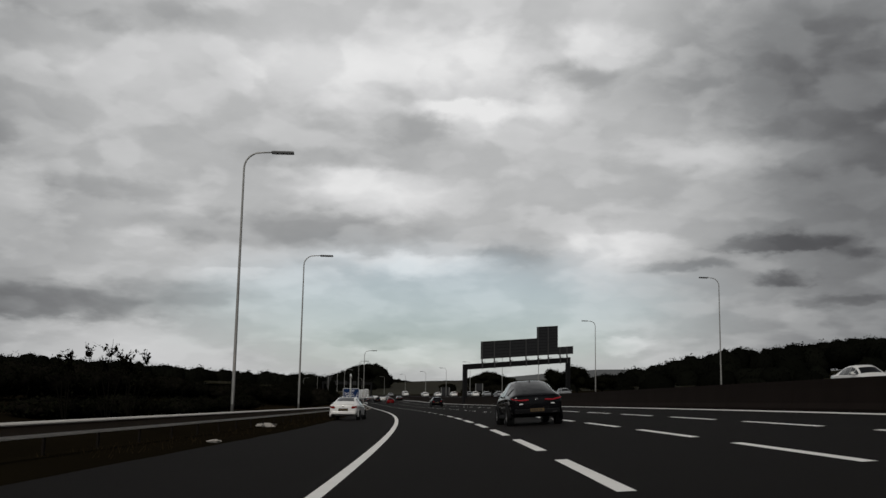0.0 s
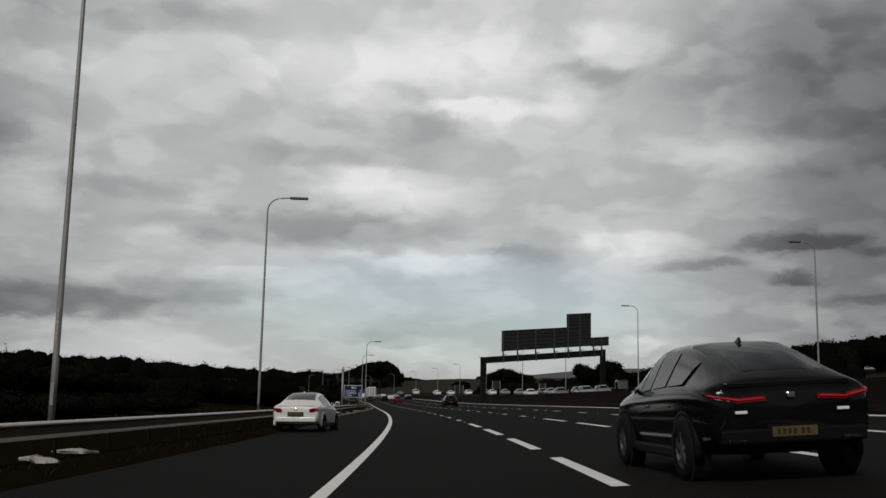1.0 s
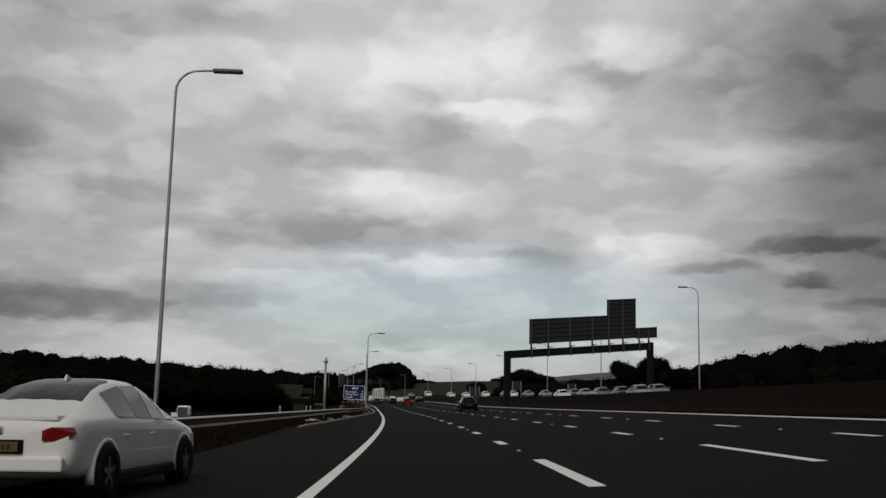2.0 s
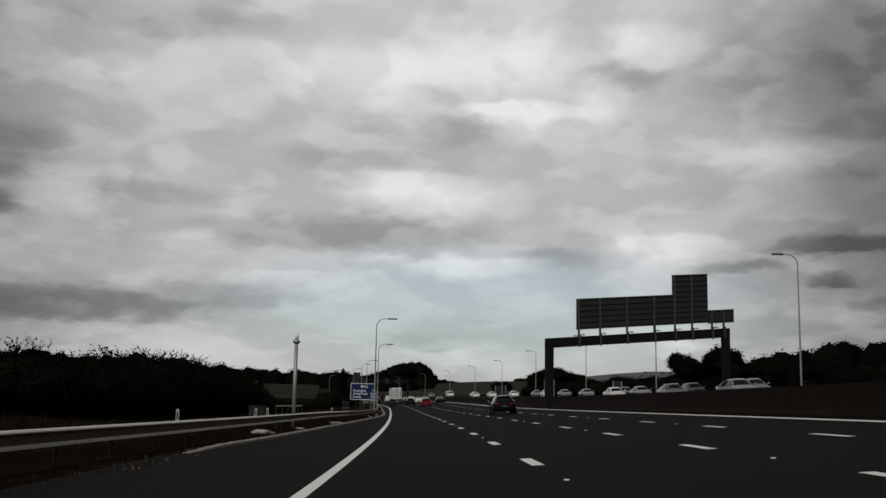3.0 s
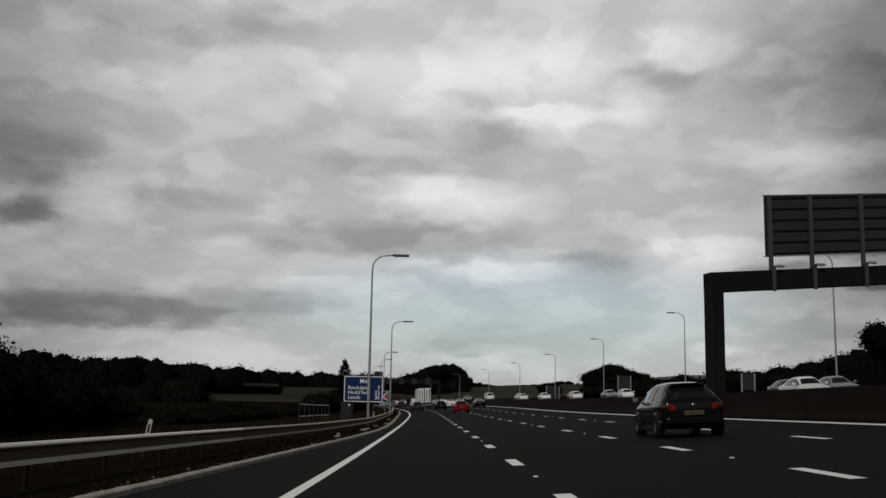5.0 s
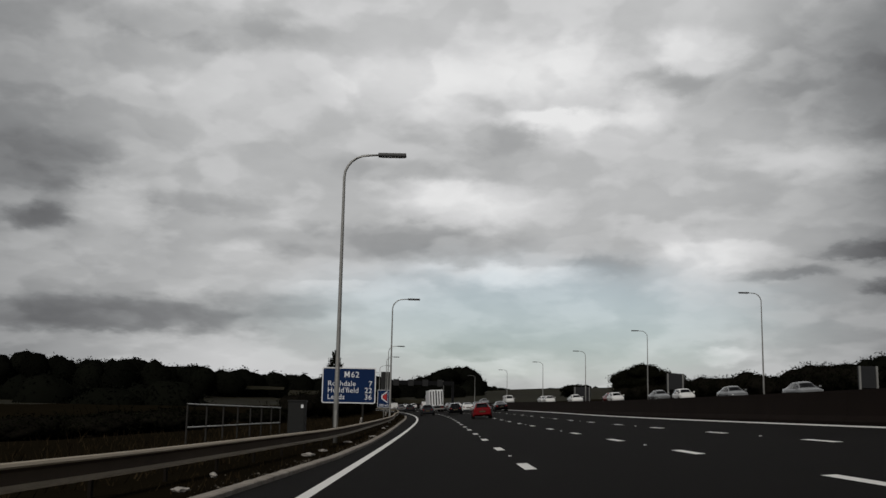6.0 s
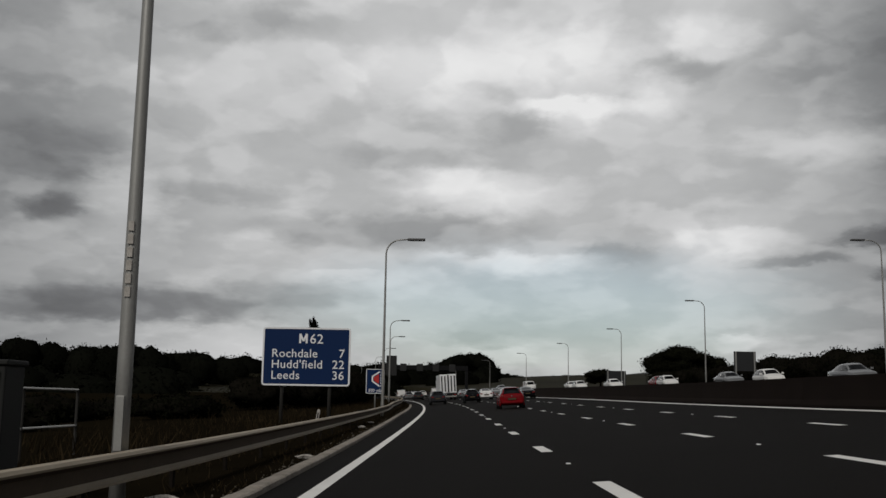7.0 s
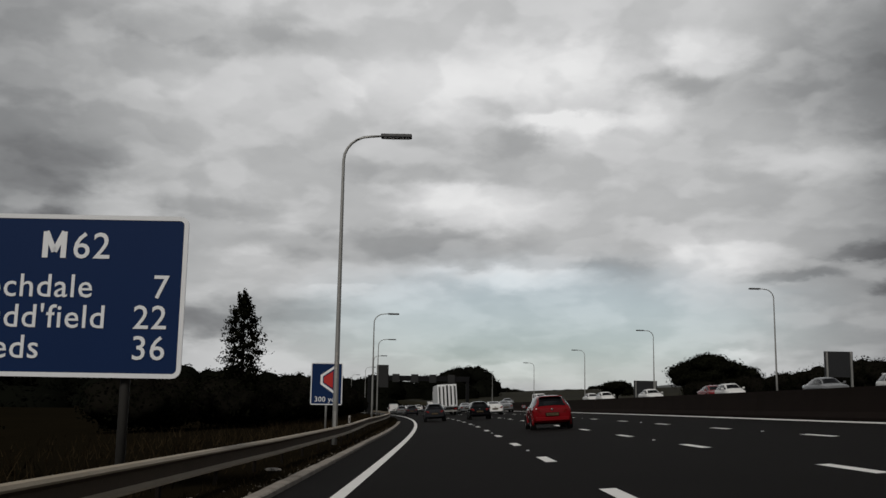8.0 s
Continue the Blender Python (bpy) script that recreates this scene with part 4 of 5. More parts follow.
for k, (s_, l_, h_, w_) in enumerate(((210, 38.6, 6.3, 5.2), (203, 41.5, 6.7, 6.0), (206, 47.5, 4.6, 7),
                                      (392, 57, 8.6, 11), (400, 64, 9.6, 13), (410, 72, 8.4, 12), (425, 52, 5, 8))):
    tree(s_, l_, h_, w_, 40 + k, "dark leafy tree on the slope beyond the opposite carriageway", 0.16 if s_ < 300 else 0.26, 8000 if s_ < 300 else 6000)


def far_woods():
    """Woods and hedges along the ridges: uncountable, one piece of stuff for each ridge."""
    rng = random.Random(21)

    def ridge(name, spots, label):
        bl = Growth()
        for x, y, z, r, h in spots:
            c, q = (x, y, z + h * 0.36), (r * 1.1, r * 1.1, h * 0.80)
            core(bl, c, q, rng, 2, 0.72)
            leaves(bl, c, q, 480, max(0.42, r * 0.06), rng, 0.69, 0.785)
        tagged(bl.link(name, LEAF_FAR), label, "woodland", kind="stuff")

    def spot(az, dist, r, h, el=None, base=None):
        a = radians(az)
        x, y = math.sin(a) * dist, math.cos(a) * dist
        z = 1.2 + math.tan(radians(el)) * dist - h if el is not None else base
        return (x, y, z, r, h)

    # seen from the start of the drive: azimuth, elevation of the skyline
    LEFT_SKY = [(-60, 3.0), (-34, 2.95), (-29, 2.8), (-24, 2.35), (-19, 2.1), (-15, 1.9), (-11, 1.65), (-8, 1.6), (-6, 1.6), (-3, 1.5)]
    spots = []
    for k in range(150):
        az = -58 + 55 * k / 150 + rng.uniform(-0.2, 0.2)
        d = rng.uniform(620, 760) if not -13.2 < az < -7.6 else rng.uniform(715, 790)
        spots.append(spot(az, d, rng.uniform(8, 13), rng.uniform(12, 17), along(LEFT_SKY, az) * rng.uniform(0.9, 1.03)))
    for k in range(110):
        az = -50 + 45 * k / 110 + rng.uniform(-0.3, 0.3)
        d = rng.uniform(380, 560)
        if -13.2 < az < -7.6:
            continue
        spots.append(spot(az, d, rng.uniform(6, 10), rng.uniform(9, 14), along(LEFT_SKY, az) * rng.uniform(0.2, 0.6)))
    ridge("woods_left", spots, "dark distant wooded ridge and hedgerows under a bright sky")
    RIGHT_SKY = [(3, 1.45), (6, 1.5), (9, 1.8), (12, 2.5), (15, 3.15), (18, 3.5), (21, 3.75), (24, 3.9), (30, 4.2), (60, 4.4)]
    spots = []
    for k in range(150):
        az = 6 + 52 * k / 150 + rng.uniform(-0.2, 0.2)
        d = rng.uniform(560, 700)
        spots.append(spot(az, d, rng.uniform(8, 13), rng.uniform(12, 17), along(RIGHT_SKY, az) * rng.uniform(0.92, 1.02)))
    for k in range(120):
        az = 3 + 50 * k / 120 + rng.uniform(-0.3, 0.3)
        d = rng.uniform(420, 560)
        spots.append(spot(az, d, rng.uniform(6, 10), rng.uniform(9, 14), along(RIGHT_SKY, az) * rng.uniform(0.35, 0.85)))
    ridge("woods_right", spots, "dark wooded hillside beyond the opposite carriageway")
    spots = []
    for k in range(34):
        t = k / 33
        az = -6.6 + 3.3 * t + rng.uniform(-0.1, 0.1)
        spots.append(spot(az, rng.uniform(860, 900), rng.uniform(6, 9), rng.uniform(9, 13), 1.45 + 0.75 * smooth(0.0, 0.75, t) * (1 - 0.6 * smooth(0.88, 1.0, t))))
        spots.append(spot(az, rng.uniform(840, 880), rng.uniform(6, 9), rng.uniform(9, 13), 0.9))
    for k in range(46):
        az = -3.2 + 12 * k / 46 + rng.uniform(-0.1, 0.1)
        if rng.random() < 0.7:
            spots.append(spot(az, rng.uniform(1000, 1080), rng.uniform(4, 8), rng.uniform(4, 8), 1.3 + 0.18 * noise.noise((az, 0, 5)) + (0.2 if 1.2 < az < 2.6 else 0)))
    for k in range(60):
        az = -12 + 20 * k / 60
        spots.append(spot(az, rng.uniform(640, 720), rng.uniform(4, 7), rng.uniform(3, 5), rng.uniform(0.15, 0.5)))
    ridge("woods_ahead", spots, "dark clump of trees on the skyline above brown fields")


far_woods()


def hill_fields():
    """Rough pasture on the hillside between the woods, with a paler strip above."""
    for name, az0, az1, d0, z0, d1, z1, label in (("field_lower", -11.3, -8.6, 590, 3.0, 690, 12.0, "olive brown pasture on the far hillside"),
                                                  ("field_upper", -14.6, -11.6, 695, 12.2, 705, 14.0, "pale dry strip of pasture on the far hillside")):
        bm = bmesh.new()
        rows = []
        for i in range(13):
            az = radians(az0 + (az1 - az0) * i / 12)
            rows.append([(math.sin(az) * (d0 + (d1 - d0) * t), math.cos(az) * (d0 + (d1 - d0) * t), z0 + (z1 - z0) * t + 0.5 * noise.noise((i * 0.4, t * 2, 1))) for t in (0, 0.25, 0.5, 0.75, 1.0)])
        sweep(bm, rows, closed=False)
        tagged(link_mesh(name, bm, FIELD, smooth_=True), label, "field", kind="structure")


hill_fields()


def far_hills():
    """The pale moor on the horizon."""
    bm = bmesh.new()
    rows = []
    for k in range(81):
        az = radians(-70 + 140 * k / 80)
        d = 3600
        h = 74 + 20 * noise.noise((math.degrees(az) * 0.06, 2, 0)) + 62 * math.exp(-((math.degrees(az) - 10) / 7) ** 2)
        rows.append([(math.sin(az) * r, math.cos(az) * r, z) for r, z in ((d - 900, -20), (d - 300, h * 0.7), (d, h), (d + 300, h * 0.9), (d + 900, -20))])
    sweep(bm, rows, closed=False)
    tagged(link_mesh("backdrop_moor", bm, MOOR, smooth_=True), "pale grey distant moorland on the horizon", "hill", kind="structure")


far_hills()


def verge_grass():
    """Rough grass and dry stalks along the fence and verge."""
    rng = random.Random(4)
    blades = Growth()
    for _ in range(24000):
        s = rng.uniform(60, 330)
        edge = along(RAIL, s) - 0.5
        lat = edge - abs(rng.gauss(0, 3.0))
        p = at(s, lat, free=ground_z(s, lat) - 0.03)
        h = rng.uniform(0.10, 0.42) * (0.6 + 0.6 * smooth(-0.2, 0.5, noise.noise((s * 0.15, lat * 0.3, 1))))
        a, w = rng.uniform(0, 6.28), rng.uniform(0.006, 0.018)
        u = Vector((math.cos(a) * w, math.sin(a) * w, 0))
        tip = p + Vector((rng.uniform(-0.7, 0.7) * h, rng.uniform(-0.7, 0.7) * h, h))
        blades.add([p - u, p + u, tip], [[0, 1, 2]])
    for _ in range(9000):
        s = rng.uniform(20, 300)
        inner, outer = along(RAIL, s), (along(KERB, s) - 0.3 if s > 104 else along(RAIL, s) + 1.6)
        if noise.noise((s * 0.5, 2, 9)) < -0.15:
            continue
        lat = inner + (outer - inner) * rng.random() ** 1.5
        p = at(s, lat, 0.03)
        h = rng.uniform(0.04, 0.20)
        a, w = rng.uniform(0, 6.28), rng.uniform(0.005, 0.014)
        u = Vector((math.cos(a) * w, math.sin(a) * w, 0))
        tip = p + Vector((rng.uniform(-0.9, 0.9) * h, rng.uniform(-0.9, 0.9) * h, h))
        blades.add([p - u, p + u, tip], [[0, 1, 2]])
    tagged(blades.link("verge_grass", STALK), "dry rough grass and stalks on the verge", "grass", kind="stuff")


verge_grass()


def verge_grit():
    """Loose stones, clods and bits of rubbish washed up between the fence and the kerb."""
    rng = random.Random(8)
    grit = Growth()
    for _ in range(2600):
        s = 96 + 180 * rng.random()
        inner, outer = along(RAIL, s) + 0.1, (along(KERB, s) - 0.27 if s > 104 else along(RAIL, s) + 1.6)
        lat = outer - (outer - inner) * rng.random() ** 1.6
        p = at(s, lat, 0.045)
        r = rng.uniform(0.008, 0.022) if rng.random() < 0.93 else rng.uniform(0.03, 0.06)
        ring = [p + Vector((math.cos(a) * r * rng.uniform(0.6, 1.3), math.sin(a) * r * rng.uniform(0.6, 1.3), -0.01)) for a in (0, 1.6, 3.1, 4.7)]
        grit.add(ring + [p + Vector((0, 0, r * rng.uniform(0.4, 0.9)))], [[0, 1, 4], [1, 2, 4], [2, 3, 4], [3, 0, 4]])
    ob = grit.link("verge_grit", GRIT)
    tagged(ob, "loose grit, clods and scraps on the dirty verge", "grit", kind="stuff")


verge_grit()


# ---- vehicles ----
def shell_rows(stations, width):
    """Cross-sections of a car body. A station: y, bottom, belt, roof, belt half width share, roof half width share."""
    rows = []
    hw = width / 2
    for y, zb, zs, zr, wb, wr in stations:
        w, r = hw * wb, hw * wr
        up = zr - zs
        half = [(0.0, zb), (w * 0.80, zb), (w * 0.94, zb + 0.07), (w * 0.985, zb + (zs - zb) * 0.35), (w, zb + (zs - zb) * 0.62), (w * 0.985, zs - 0.05), (w * 0.955, zs),
                (w * 0.955 + (r - w * 0.955) * 0.55, zs + up * 0.5), (r, zr - min(0.07, up * 0.25)), (r * 0.93, zr - 0.015), (r * 0.55, zr + 0.012), (0.0, zr + 0.02)]
        ring = half + [(-x, z) for x, z in half[-2:0:-1]]
        rows.append([Vector((x, y, z)) for x, z in ring])
    return rows


def patch(rows, i0, i1, k0, k1, push, shrink=0.04):
    """A piece of the shell between stations and ring points, laid a little proud of it."""
    bm = bmesh.new()
    grid = [[rows[i][k % len(rows[i])].copy() for k in range(k0, k1 + 1)] for i in range(i0, i1 + 1)]
    c = Vector()
    for g in grid:
        for p in g:
            c += p
    c /= len(grid) * len(grid[0])
    e1 = grid[-1][0] - grid[0][0]
    e2 = grid[0][-1] - grid[0][0]
    n = e1.cross(e2).normalized()
    mid = Vector((0, c.y, 0.7))
    if n.dot(c - mid) < 0:
        n = -n
    for g in grid:
        for j, p in enumerate(g):
            g[j] = p + (c - p) * shrink + n * push
    vs = [[bm.verts.new(p) for p in g] for g in grid]
    for a, b in zip(vs, vs[1:]):
        for j in range(len(a) - 1):
            bm.faces.new((a[j], a[j + 1], b[j + 1], b[j]))
    bmesh.ops.recalc_face_normals(bm, faces=bm.faces)
    return bm


STYLES = {
    # y from tail (0) to nose: bottom, belt, roof, belt width, roof width
    "coupe_suv": (4.94, 2.00, 0.37, [(0.0, 0.48, 0.98, 1.00, 0.86, 0.80), (0.06, 0.36, 1.06, 1.12, 0.95, 0.82), (0.35, 0.30, 1.10, 1.22, 0.985, 0.72), (0.95, 0.28, 1.12, 1.48, 1.0, 0.66), (1.7, 0.28, 1.10, 1.66, 1.0, 0.66),
                             (2.45, 0.28, 1.07, 1.69, 1.0, 0.66), (3.0, 0.28, 1.05, 1.58, 1.0, 0.66), (3.65, 0.28, 1.04, 1.12, 1.0, 0.78), (4.45, 0.30, 0.94, 0.99, 0.97, 0.80), (4.82, 0.36, 0.82, 0.86, 0.88, 0.78), (4.94, 0.45, 0.70, 0.74, 0.78, 0.70)], (2, 4, 6, 7)),
    "saloon": (4.83, 1.86, 0.33, [(0.0, 0.42, 0.86, 0.88, 0.86, 0.80), (0.06, 0.30, 0.95, 1.00, 0.94, 0.82), (0.55, 0.24, 0.97, 1.05, 0.985, 0.76), (1.25, 0.22, 0.97, 1.36, 1.0, 0.64), (1.9, 0.22, 0.95, 1.47, 1.0, 0.63),
                          (2.5, 0.22, 0.93, 1.48, 1.0, 0.63), (3.0, 0.22, 0.92, 1.36, 1.0, 0.63), (3.6, 0.22, 0.91, 0.99, 1.0, 0.76), (4.35, 0.24, 0.80, 0.85, 0.97, 0.78), (4.7, 0.30, 0.70, 0.74, 0.88, 0.76), (4.83, 0.38, 0.60, 0.64, 0.78, 0.70)], (2, 4, 6, 7)),
    "hatchback": (4.05, 1.74, 0.31, [(0.0, 0.42, 0.88, 0.90, 0.88, 0.82), (0.05, 0.30, 0.93, 1.00, 0.95, 0.80), (0.22, 0.25, 0.96, 1.16, 0.985, 0.72), (0.62, 0.22, 0.96, 1.44, 1.0, 0.66), (1.3, 0.22, 0.94, 1.50, 1.0, 0.66),
                             (2.0, 0.22, 0.92, 1.50, 1.0, 0.66), (2.5, 0.22, 0.91, 1.40, 1.0, 0.66), (3.05, 0.22, 0.92, 1.02, 1.0, 0.77), (3.65, 0.24, 0.82, 0.88, 0.97, 0.78), (3.95, 0.30, 0.70, 0.75, 0.88, 0.76), (4.05, 0.40, 0.60, 0.64, 0.78, 0.70)], (1, 3, 6, 7)),
    "van": (4.95, 1.92, 0.34, [(0.0, 0.45, 1.02, 1.88, 0.93, 0.86), (0.05, 0.36, 1.05, 1.94, 0.98, 0.88), (0.3, 0.30, 1.08, 1.97, 1.0, 0.88), (1.2, 0.28, 1.08, 1.98, 1.0, 0.88), (2.2, 0.28, 1.08, 1.98, 1.0, 0.88),
                       (3.1, 0.28, 1.07, 1.96, 1.0, 0.86), (3.55, 0.28, 1.06, 1.84, 1.0, 0.82), (4.15, 0.28, 1.08, 1.22, 1.0, 0.80), (4.65, 0.30, 0.98, 1.04, 0.97, 0.82), (4.88, 0.38, 0.84, 0.9, 0.9, 0.80), (4.95, 0.46, 0.7, 0.75, 0.84, 0.76)], (0, 1, 6, 7)),
}


def wheel(parent, x, y, r, side, rim_mat=None):
    """A tyre with a spoked rim; side is the outer face."""
    bm = bmesh.new()
    prof = [(0.11, r * 0.62), (0.115, r * 0.9), (0.09, r * 0.985), (0.0, r), (-0.09, r * 0.985), (-0.115, r * 0.9), (-0.11, r * 0.62)]
    n = 24
    rows = [[(px, math.cos(a) * pr, math.sin(a) * pr) for px, pr in prof] for a in (2 * math.pi * k / n for k in range(n + 1))]
    sweep(bm, rows, closed=False)
    bmesh.ops.remove_doubles(bm, verts=bm.verts, dist=0.0005)
    bmesh.ops.translate(bm, vec=(x, y, r), verts=bm.verts)
    w = part("wheel", bm, TYRE, parent, smooth_=True)
    bm = bmesh.new()
    m = Matrix.Translation((x + side * 0.085, y, r))
    tube(bm, [m @ Vector((-side * 0.05, 0, 0)), m @ Vector((side * 0.008, 0, 0))], r * 0.16, 12)
    for k in range(5):
        a = 2 * math.pi * k / 5 + 0.3
        d, t = Vector((0, math.cos(a), math.sin(a))), Vector((0, -math.sin(a), math.cos(a)))
        rows = []
        for q, hw in ((r * 0.1, r * 0.10), (r * 0.63, r * 0.075)):
            rows.append([m @ (d * q + t * hw * sx + Vector((side * dx, 0, 0))) for sx, dx in ((-1, -0.03), (1, -0.03), (1, 0.004), (-1, 0.004))])
        sweep(bm, rows)
    ring = [[m @ Vector((side * dx, math.cos(a) * q, math.sin(a) * q)) for dx, q in ((-0.06, r * 0.60), (0.01, r * 0.60), (0.012, r * 0.655), (-0.06, r * 0.655))] for a in (2 * math.pi * k / 20 for k in range(21))]
    sweep(bm, ring, caps=False)
    part("rim", bm, rim_mat or RIM, w)


def car(style, paint, label, m, lit=False, plate=True, group="", name="car", roof_rails=False, cheap=False):
    length, width, r, st, glass = STYLES[style]
    root = thing(name, label, "car" if style != "van" else "van", m, group)
    rows = shell_rows(st, width)
    n = len(rows[0])
    bm = bmesh.new()
    sweep(bm, rows)
    body = part("body", bm, paint, root, smooth_=True)
    sub = body.modifiers.new("rounding", "SUBSURF")
    sub.levels = sub.render_levels = 0 if cheap else 1
    hw = width / 2
    push = 0.012
    tail0, tail1, ws0, ws1 = glass
    # windows: rear screen, windscreen, side lights
    part("rear_window", patch(rows, tail0, tail1, 8, n - 8, push, 0.10), GLASS, root, "dark tinted glass", True)
    part("windscreen", patch(rows, ws0, ws1, 8, n - 8, push, 0.10), GLASS, root, "dark tinted glass", True)
    first = 2 if style in ("coupe_suv", "saloon") else 1
    for k0, k1 in ((6, 8), (n - 8, n - 6)):
        cuts = [(first + 1, 4), (4, 5), (5, 6)] if style != "van" else [(3, 4), (5, 6)]
        for a, b in cuts:
            part("side_window", patch(rows, a, b, k0, k1, push, 0.09), GLASS, root, smooth_=True)
        part("front_quarter_window", patch(rows, 6, 7, k0, k1, push, 0.16), GLASS, root)
    # tail: lamps, plate, bumper, badge
    zb, zs = st[0][1], st[0][2]
    for sx in (-1, 1):
        bm = bmesh.new()
        if style == "coupe_suv":
            pts = [(0.30, zs - 0.06), (0.62, zs - 0.075), (0.90, zs - 0.02), (0.96, zs + 0.04), (0.90, zs + 0.055), (0.62, zs - 0.02), (0.30, zs - 0.005)]
            ys = [-0.02, -0.02, 0.03, 0.16, 0.10, -0.02, -0.02]
            rows_ = [[(sx * px, y + dy, pz) for (px, pz), y in zip(pts, ys)] for dy in (-0.015, 0.09)]
            sweep(bm, rows_)
        elif style == "van":
            box(bm, *sorted((sx * (hw * 0.84), sx * (hw * 0.955))), -0.015, 0.06, 0.95, 1.45, 0.012)
        else:
            pts = [(0.52, zs - 0.13), (0.80, zs - 0.15), (0.86, zs - 0.04), (0.84, zs + 0.02), (0.62, zs + 0.02), (0.52, zs - 0.02)]
            sweep(bm, [[(sx * px * hw / 0.93, dy + (0.07 if px > 0.7 else 0.0), pz) for px, pz in pts] for dy in (-0.02, 0.09)])
        bmesh.ops.recalc_face_normals(bm, faces=bm.faces)
        lamp = part("tail_lamp", bm, TAIL, root, "red tail lamp")
        if lit:
            bm = bmesh.new()
            line = [(0.33, -0.030, zs - 0.028), (0.62, -0.030, zs - 0.045), (0.88, 0.012, zs + 0.005), (0.93, 0.08, zs + 0.022)] if style == "coupe_suv" else [(0.56, -0.025, zs - 0.05), (0.78, -0.02, zs - 0.05)]
            tube(bm, [(sx * x, y - 0.008, z) for x, y, z in line], 0.011, 6)
            part("light_strip", bm, TAIL_LIT, lamp, "glowing red strip")
        # headlamps
        bm = bmesh.new()
        y1, z1 = st[-3][0], st[-3][2]
        pts = [(0.50, z1 - 0.22), (0.84, z1 - 0.14), (0.88, z1 - 0.03), (0.55, z1 - 0.12)]
        sweep(bm, [[(sx * px * hw, y1 + dy - (0.25 if px > 0.8 else 0), pz) for px, pz in pts] for dy in (0.06, 0.40)])
        bmesh.ops.recalc_face_normals(bm, faces=bm.faces)
        part("headlamp", bm, HEADLAMP, root, "clear headlamp")
        # mirrors
        bm = bmesh.new()
        ym, zm = st[7][0] - 0.28, st[7][2] + 0.07
        box(bm, *sorted((sx * (hw + 0.02), sx * (hw + 0.21))), ym, ym + 0.13, zm, zm + 0.15, 0.03)
        box(bm, *sorted((sx * (hw * 0.93), sx * (hw + 0.04))), ym + 0.03, ym + 0.09, zm - 0.01, zm + 0.05)
        mirror = part("mirror", bm, paint, root)
        bm = bmesh.new()
        box(bm, *sorted((sx * (hw + 0.04), sx * (hw + 0.19))), ym - 0.006, ym - 0.001, zm + 0.02, zm + 0.13)
        part("mirror_glass", bm, CHROME, mirror)
        # sill and wheel arches
        bm = bmesh.new()
        box(bm, *sorted((sx * hw * 0.9, sx * hw * 1.0)), length * 0.24, length * 0.74, st[4][1] - 0.04, st[4][1] + 0.10, 0.03)
        part("sill", bm, TRIM, root)
        for k in range(2):
            bm = bmesh.new()
            y = length * (0.31 + 0.205 * k)
            box(bm, *sorted((sx * (hw * 0.985), sx * (hw * 1.012))), y - 0.11, y + 0.09, zs - 0.12 if style != "van" else 0.95, zs - 0.09 if style != "van" else 0.98, 0.008)
            part("door_handle", bm, paint, root)
        for y in (length * 0.185, length * 0.79):
            bm = bmesh.new()
            ring = [[(sx * xx, y + math.cos(a) * q, r + math.sin(a) * q) for xx, q in ((hw * 0.90, r * 1.10), (hw * 1.004, r * 1.10), (hw * 1.004, r * 1.24), (hw * 0.90, r * 1.24))] for a in (math.pi * (-0.10 + 1.2 * k / 14) for k in range(15))]
            sweep(bm, ring)
            part("wheel_arch", bm, TRIM if style == "coupe_suv" else paint, root, smooth_=True)
            wheel(root, sx * (hw - 0.055), y, r, sx)
            bm = bmesh.new()
            disc = [[(sx * xx, y + math.cos(a) * r * 1.1, r + math.sin(a) * r * 1.1) for a in (2 * math.pi * k / 20 for k in range(20))] for xx in (hw * 0.80, hw * 1.003)]
            sweep(bm, disc)
            part("arch_liner", bm, BLACK, root)
    bm = bmesh.new()
    box(bm, -hw * 0.84, hw * 0.84, -0.045, 0.12, zb - 0.04, zb + 0.13, 0.03)
    part("rear_bumper", bm, TRIM if style in ("coupe_suv", "van") else paint, root)
    if plate:
        bm = bmesh.new()
        pz = zb + {"van": 0.32, "coupe_suv": 0.09}.get(style, 0.24)
        box(bm, -0.26, 0.26, -0.05, -0.035, pz - 0.055, pz + 0.055, 0.003)
        pl = part("number_plate", bm, PLATE_Y, root, "yellow rear plate")
        for k in range(6):
            bm = bmesh.new()
            x = -0.205 + 0.062 * k + (0.03 if k > 3 else 0)
            box(bm, x, x + 0.035, -0.053, -0.0505, pz - 0.032, pz + 0.032)
            part("plate_mark", bm, BLACK, pl)
        bm = bmesh.new()
        box(bm, -0.30, 0.30, -0.022, 0.05, pz - 0.08, pz + 0.08, 0.01)
        part("plate_recess", bm, TRIM, root)
    bm = bmesh.new()
    box(bm, -0.05, 0.05, -0.03, 0.03, zs - 0.05 if style != "van" else 1.2, zs + 0.03 if style != "van" else 1.28, 0.02)
    part("badge", bm, CHROME, root)
    if style in ("coupe_suv", "saloon"):
        bm = bmesh.new()
        yr, zr = st[4][0] - 0.25, st[4][3]
        sweep(bm, [[(x * 0.02, yr + y, zr + z) for x, y, z in ((-1, 0, -0.02), (1, 0, -0.02), (0.5, 0.04, 0.055), (-0.5, 0.04, 0.055))],
                   [(x * 0.02, yr + 0.2 + y, zr + z) for x, y, z in ((-1, 0, -0.01), (1, 0, -0.01), (0.5, 0.01, 0.005), (-0.5, 0.01, 0.005))]])
        part("aerial_fin", bm, paint, root)
        bm = bmesh.new()
